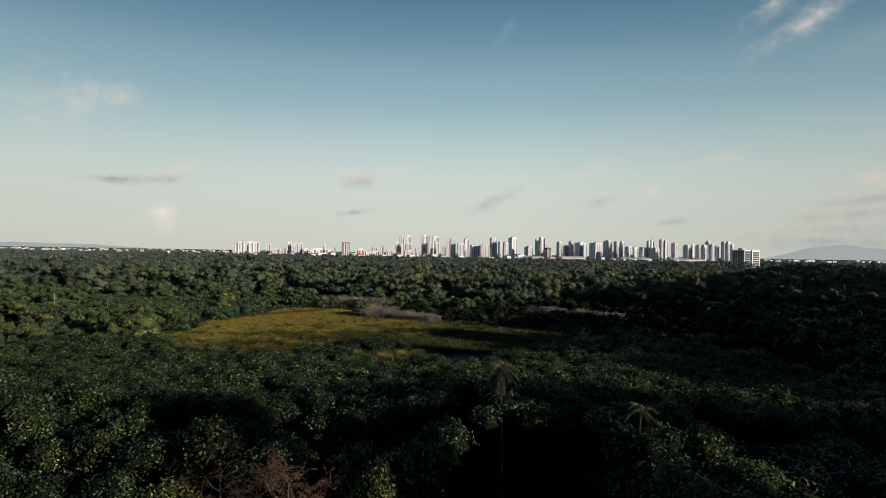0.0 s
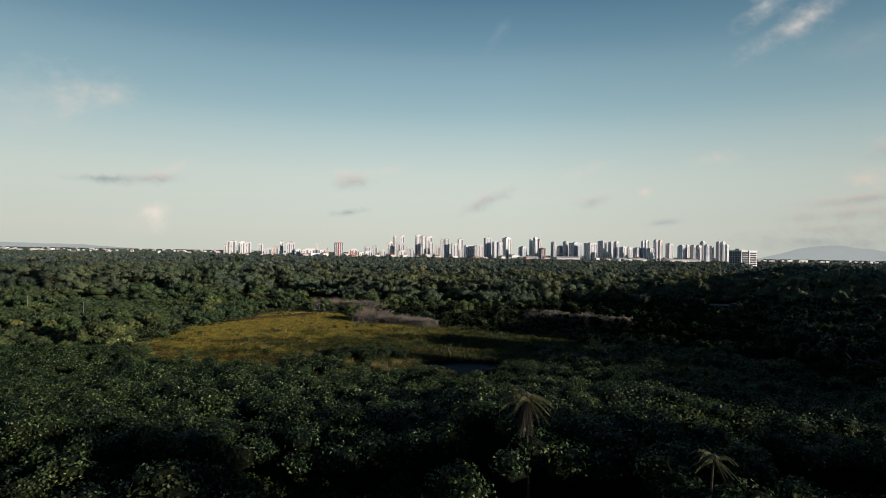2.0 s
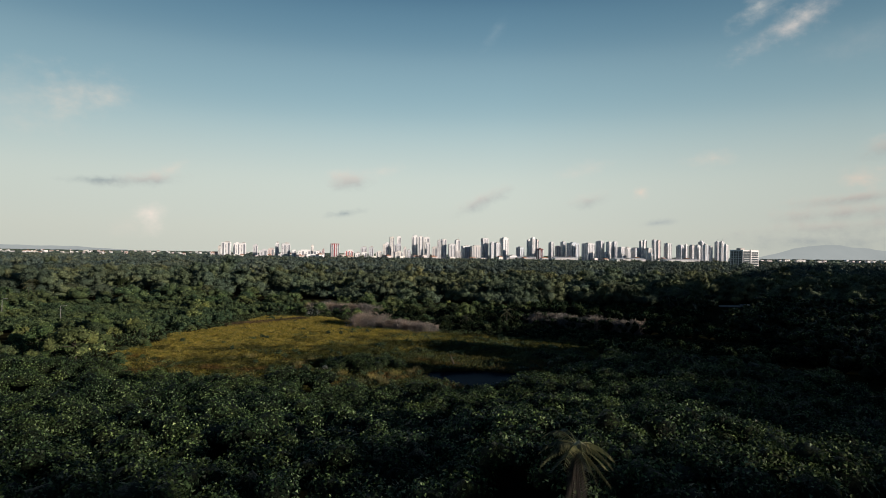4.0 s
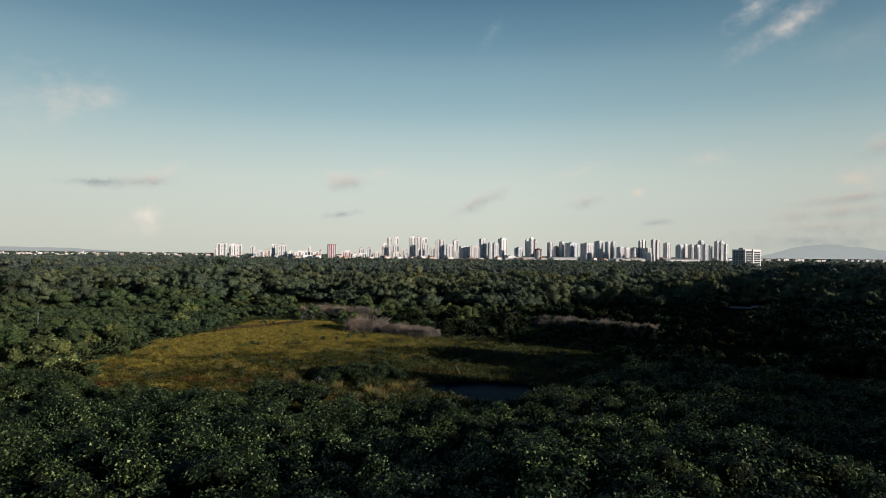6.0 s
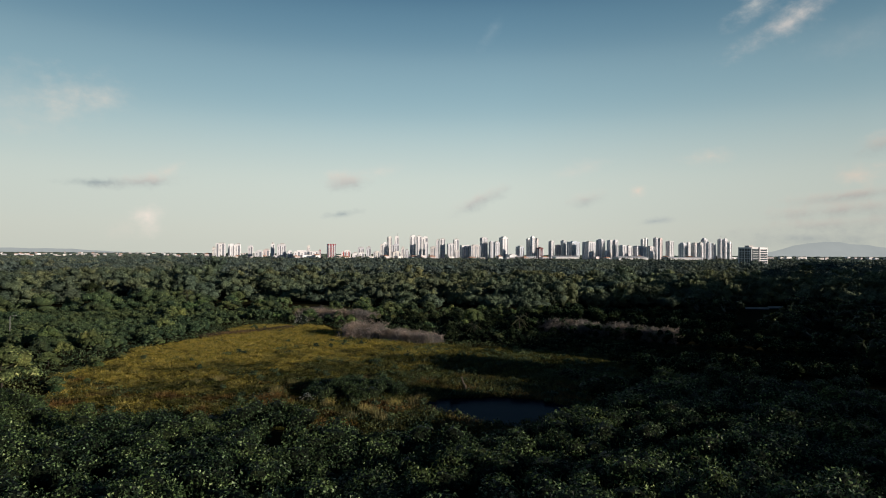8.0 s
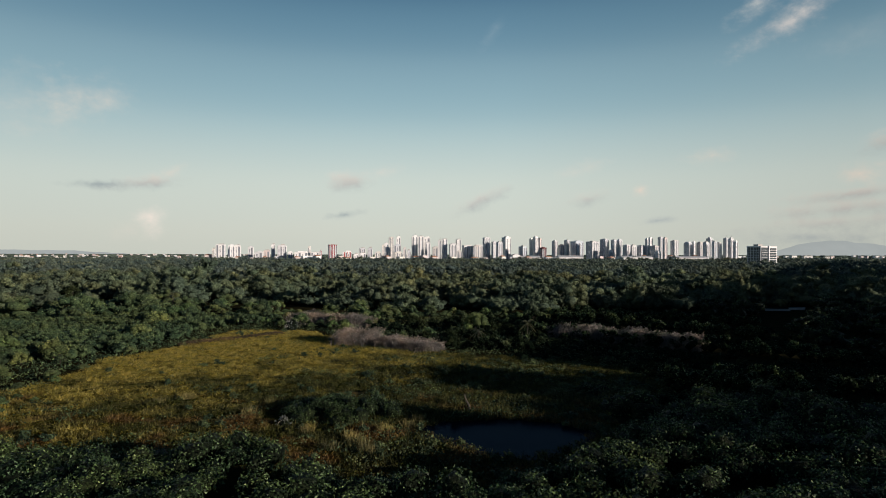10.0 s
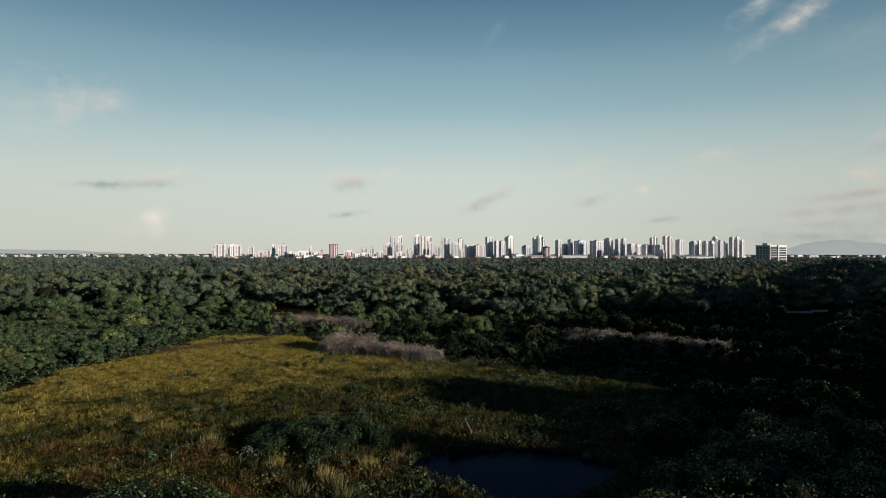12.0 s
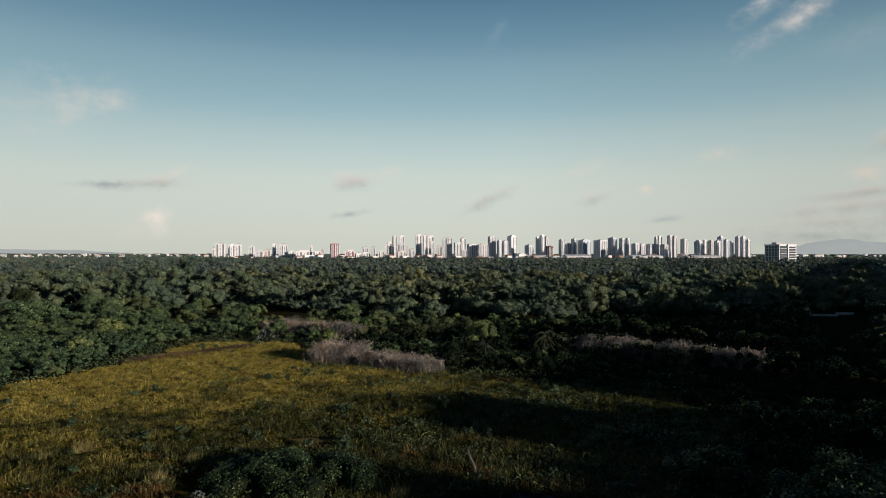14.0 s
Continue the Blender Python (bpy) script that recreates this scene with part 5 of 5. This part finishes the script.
SILVER = leaf_material("silver_leaf", ((0.0, (0.12, 0.12, 0.10)), (0.7, (0.25, 0.25, 0.215)), (1.0, (0.42, 0.41, 0.37))), (0.2, 0.2, 0.16), 0.3, 0.6)
shrub(-25.5, 173.5, 0.8, 0.8, 1.5, 4, 5, SILVER, "small silvery shrub in the grass", 0.3, 60)
shrub(-52, 292, 1.6, 1.4, 4.2, 6, 6, SILVER, "pale silvery shrub at the meadow's far edge", 0.4, 60)


def plume_bed(name, line, wide, tall, n, seed, label, mat_=REED_PINK):
    """A bank of dry plumed reeds along a line: upright stalks with feathery heads."""
    rng = np.random.default_rng(seed)
    (x0, y0), (x1, y1) = line
    u = rng.uniform(0, 1, n)
    along = np.array((x1 - x0, y1 - y0)) / math.hypot(x1 - x0, y1 - y0)
    off = rng.normal(0, wide * 0.5, n)
    x, y = x0 + (x1 - x0) * u - along[1] * off, y0 + (y1 - y0) * u + along[0] * off
    hgt = tall * (0.62 + 0.3 * swell(x, y, 0.22, seed) + rng.uniform(-0.12, 0.2, n))
    z = hgt * rng.uniform(0.25, 1.0, n) ** 0.6
    pos = np.stack((x, y, z), 1)
    lv, lf = leaves(rng, pos, unit(rng.normal(0, 1, (n, 3)) * (1, 1, 0.2)), 0.46, width=0.2, wild=0.6, lift=0.1, simple=True)
    bv, bf = blades(rng, x[::4], y[::4], hgt[::4] * 0.9, 0.06, 0.3)
    tagged(new(name, mesh_from(name, *join((lv, lf), (bv, bf)), [mat_])), label, "reeds", kind="stuff")


plume_bed("plume_reeds", ((-30, 263), (-20, 258)), 5.0, 5.8, 15000, 1, "pinkish dry plumed reeds at the meadow's edge")
plume_bed("plume_reeds", ((-18, 257), (0, 247)), 4.0, 3.8, 15000, 2, "pinkish dry plumed reeds at the meadow's edge")
plume_bed("plume_reeds", ((-58, 318), (-26, 304)), 5.0, 4.8, 14000, 3, "mauve dry plumed reeds behind the meadow")
plume_bed("plume_reeds", ((36, 276), (74, 248)), 3.5, 5.4, 14000, 4, "pale dry plumed reeds along a shaded hedge")

plume_bed("dry_brush", ((-77, 256), (-53, 282)), 3.0, 1.3, 2200, 7, "low brown dry brush along the meadow's far edge", BRUSH)


def dead_trunk():
    root = tagged(new("dead_trunk"), "bleached dead trunk leaning in the marsh grass", "dead tree")
    part("trunk", tube([(0, 0, -0.2), (0.1, 1.5, 0.9), (-0.5, 4.0, 1.8), (-0.9, 6.5, 2.6)], [0.34, 0.3, 0.22, 0.1], 7), DEADWOOD, root)
    part("branch", tube([(-0.3, 3.2, 1.5), (-0.9, 3.4, 2.6), (-1.1, 3.4, 3.6)], [0.11, 0.08, 0.03], 5), DEADWOOD, root)
    part("branch", tube([(-0.7, 5.4, 2.2), (-0.5, 6.1, 3.2)], [0.09, 0.03], 5), DEADWOOD, root)
    root.matrix_basis = pose(4.6, 182.0, 0) @ Matrix.Diagonal((0.7, 0.62, 0.72, 1))


dead_trunk()


def street_lamp(x, y, tall):
    root = tagged(new("street_lamp"), "grey steel lamp post among the trees", "lamp post", "lamp posts along the hidden lane")
    part("post", tube([(0, 0, -0.2), (0, 0, tall * 0.6), (0, 0, tall)], [0.14, 0.11, 0.09], 8), STEEL, root)
    arm = part("arm", tube([(0, 0, tall - 0.05), (0.7, -0.2, tall + 0.25), (1.6, -0.4, tall + 0.3)], [0.07, 0.06, 0.05], 6), STEEL, root)
    part("lamp_head", box_bm(1.95, -0.48, tall + 0.2, 0.8, 0.34, 0.16, 0.04), STEEL, arm)
    root.matrix_basis = pose(x, y, 0)


street_lamp(-134, 251, 7.0)
street_lamp(-164, 264, 8.0)


def grass_tuft(x, y, tall, seed):
    rng = np.random.default_rng(seed)
    root = tagged(new("grass_tuft"), "tall pale straw-coloured grass tuft in the marsh", "grass tuft", "straw tufts in the marsh")
    a, q = rng.uniform(0, 2 * math.pi, 160), rng.uniform(0, 1, 160) ** 0.6
    part("grass_clump", blades(rng, q * np.cos(a) * 1.2, q * np.sin(a) * 1.2, tall, 0.05, 0.5), STRAW, root)
    root.matrix_basis = pose(x, y, 0)


for k, (tx, ty, tt) in enumerate(((-12, 163, 1.5), (-14, 166, 1.3), (-9, 170, 1.4), (-5.5, 171.5, 1.2), (-33, 180, 1.3), (-31, 186.5, 1.1), (-48, 191, 1.2), (-52, 188, 1.0), (-4, 176, 1.1), (-10.5, 160, 1.4), (-16, 161.5, 1.2), (-21, 170, 1.1))):
    grass_tuft(tx, ty, tt, 90 + k)
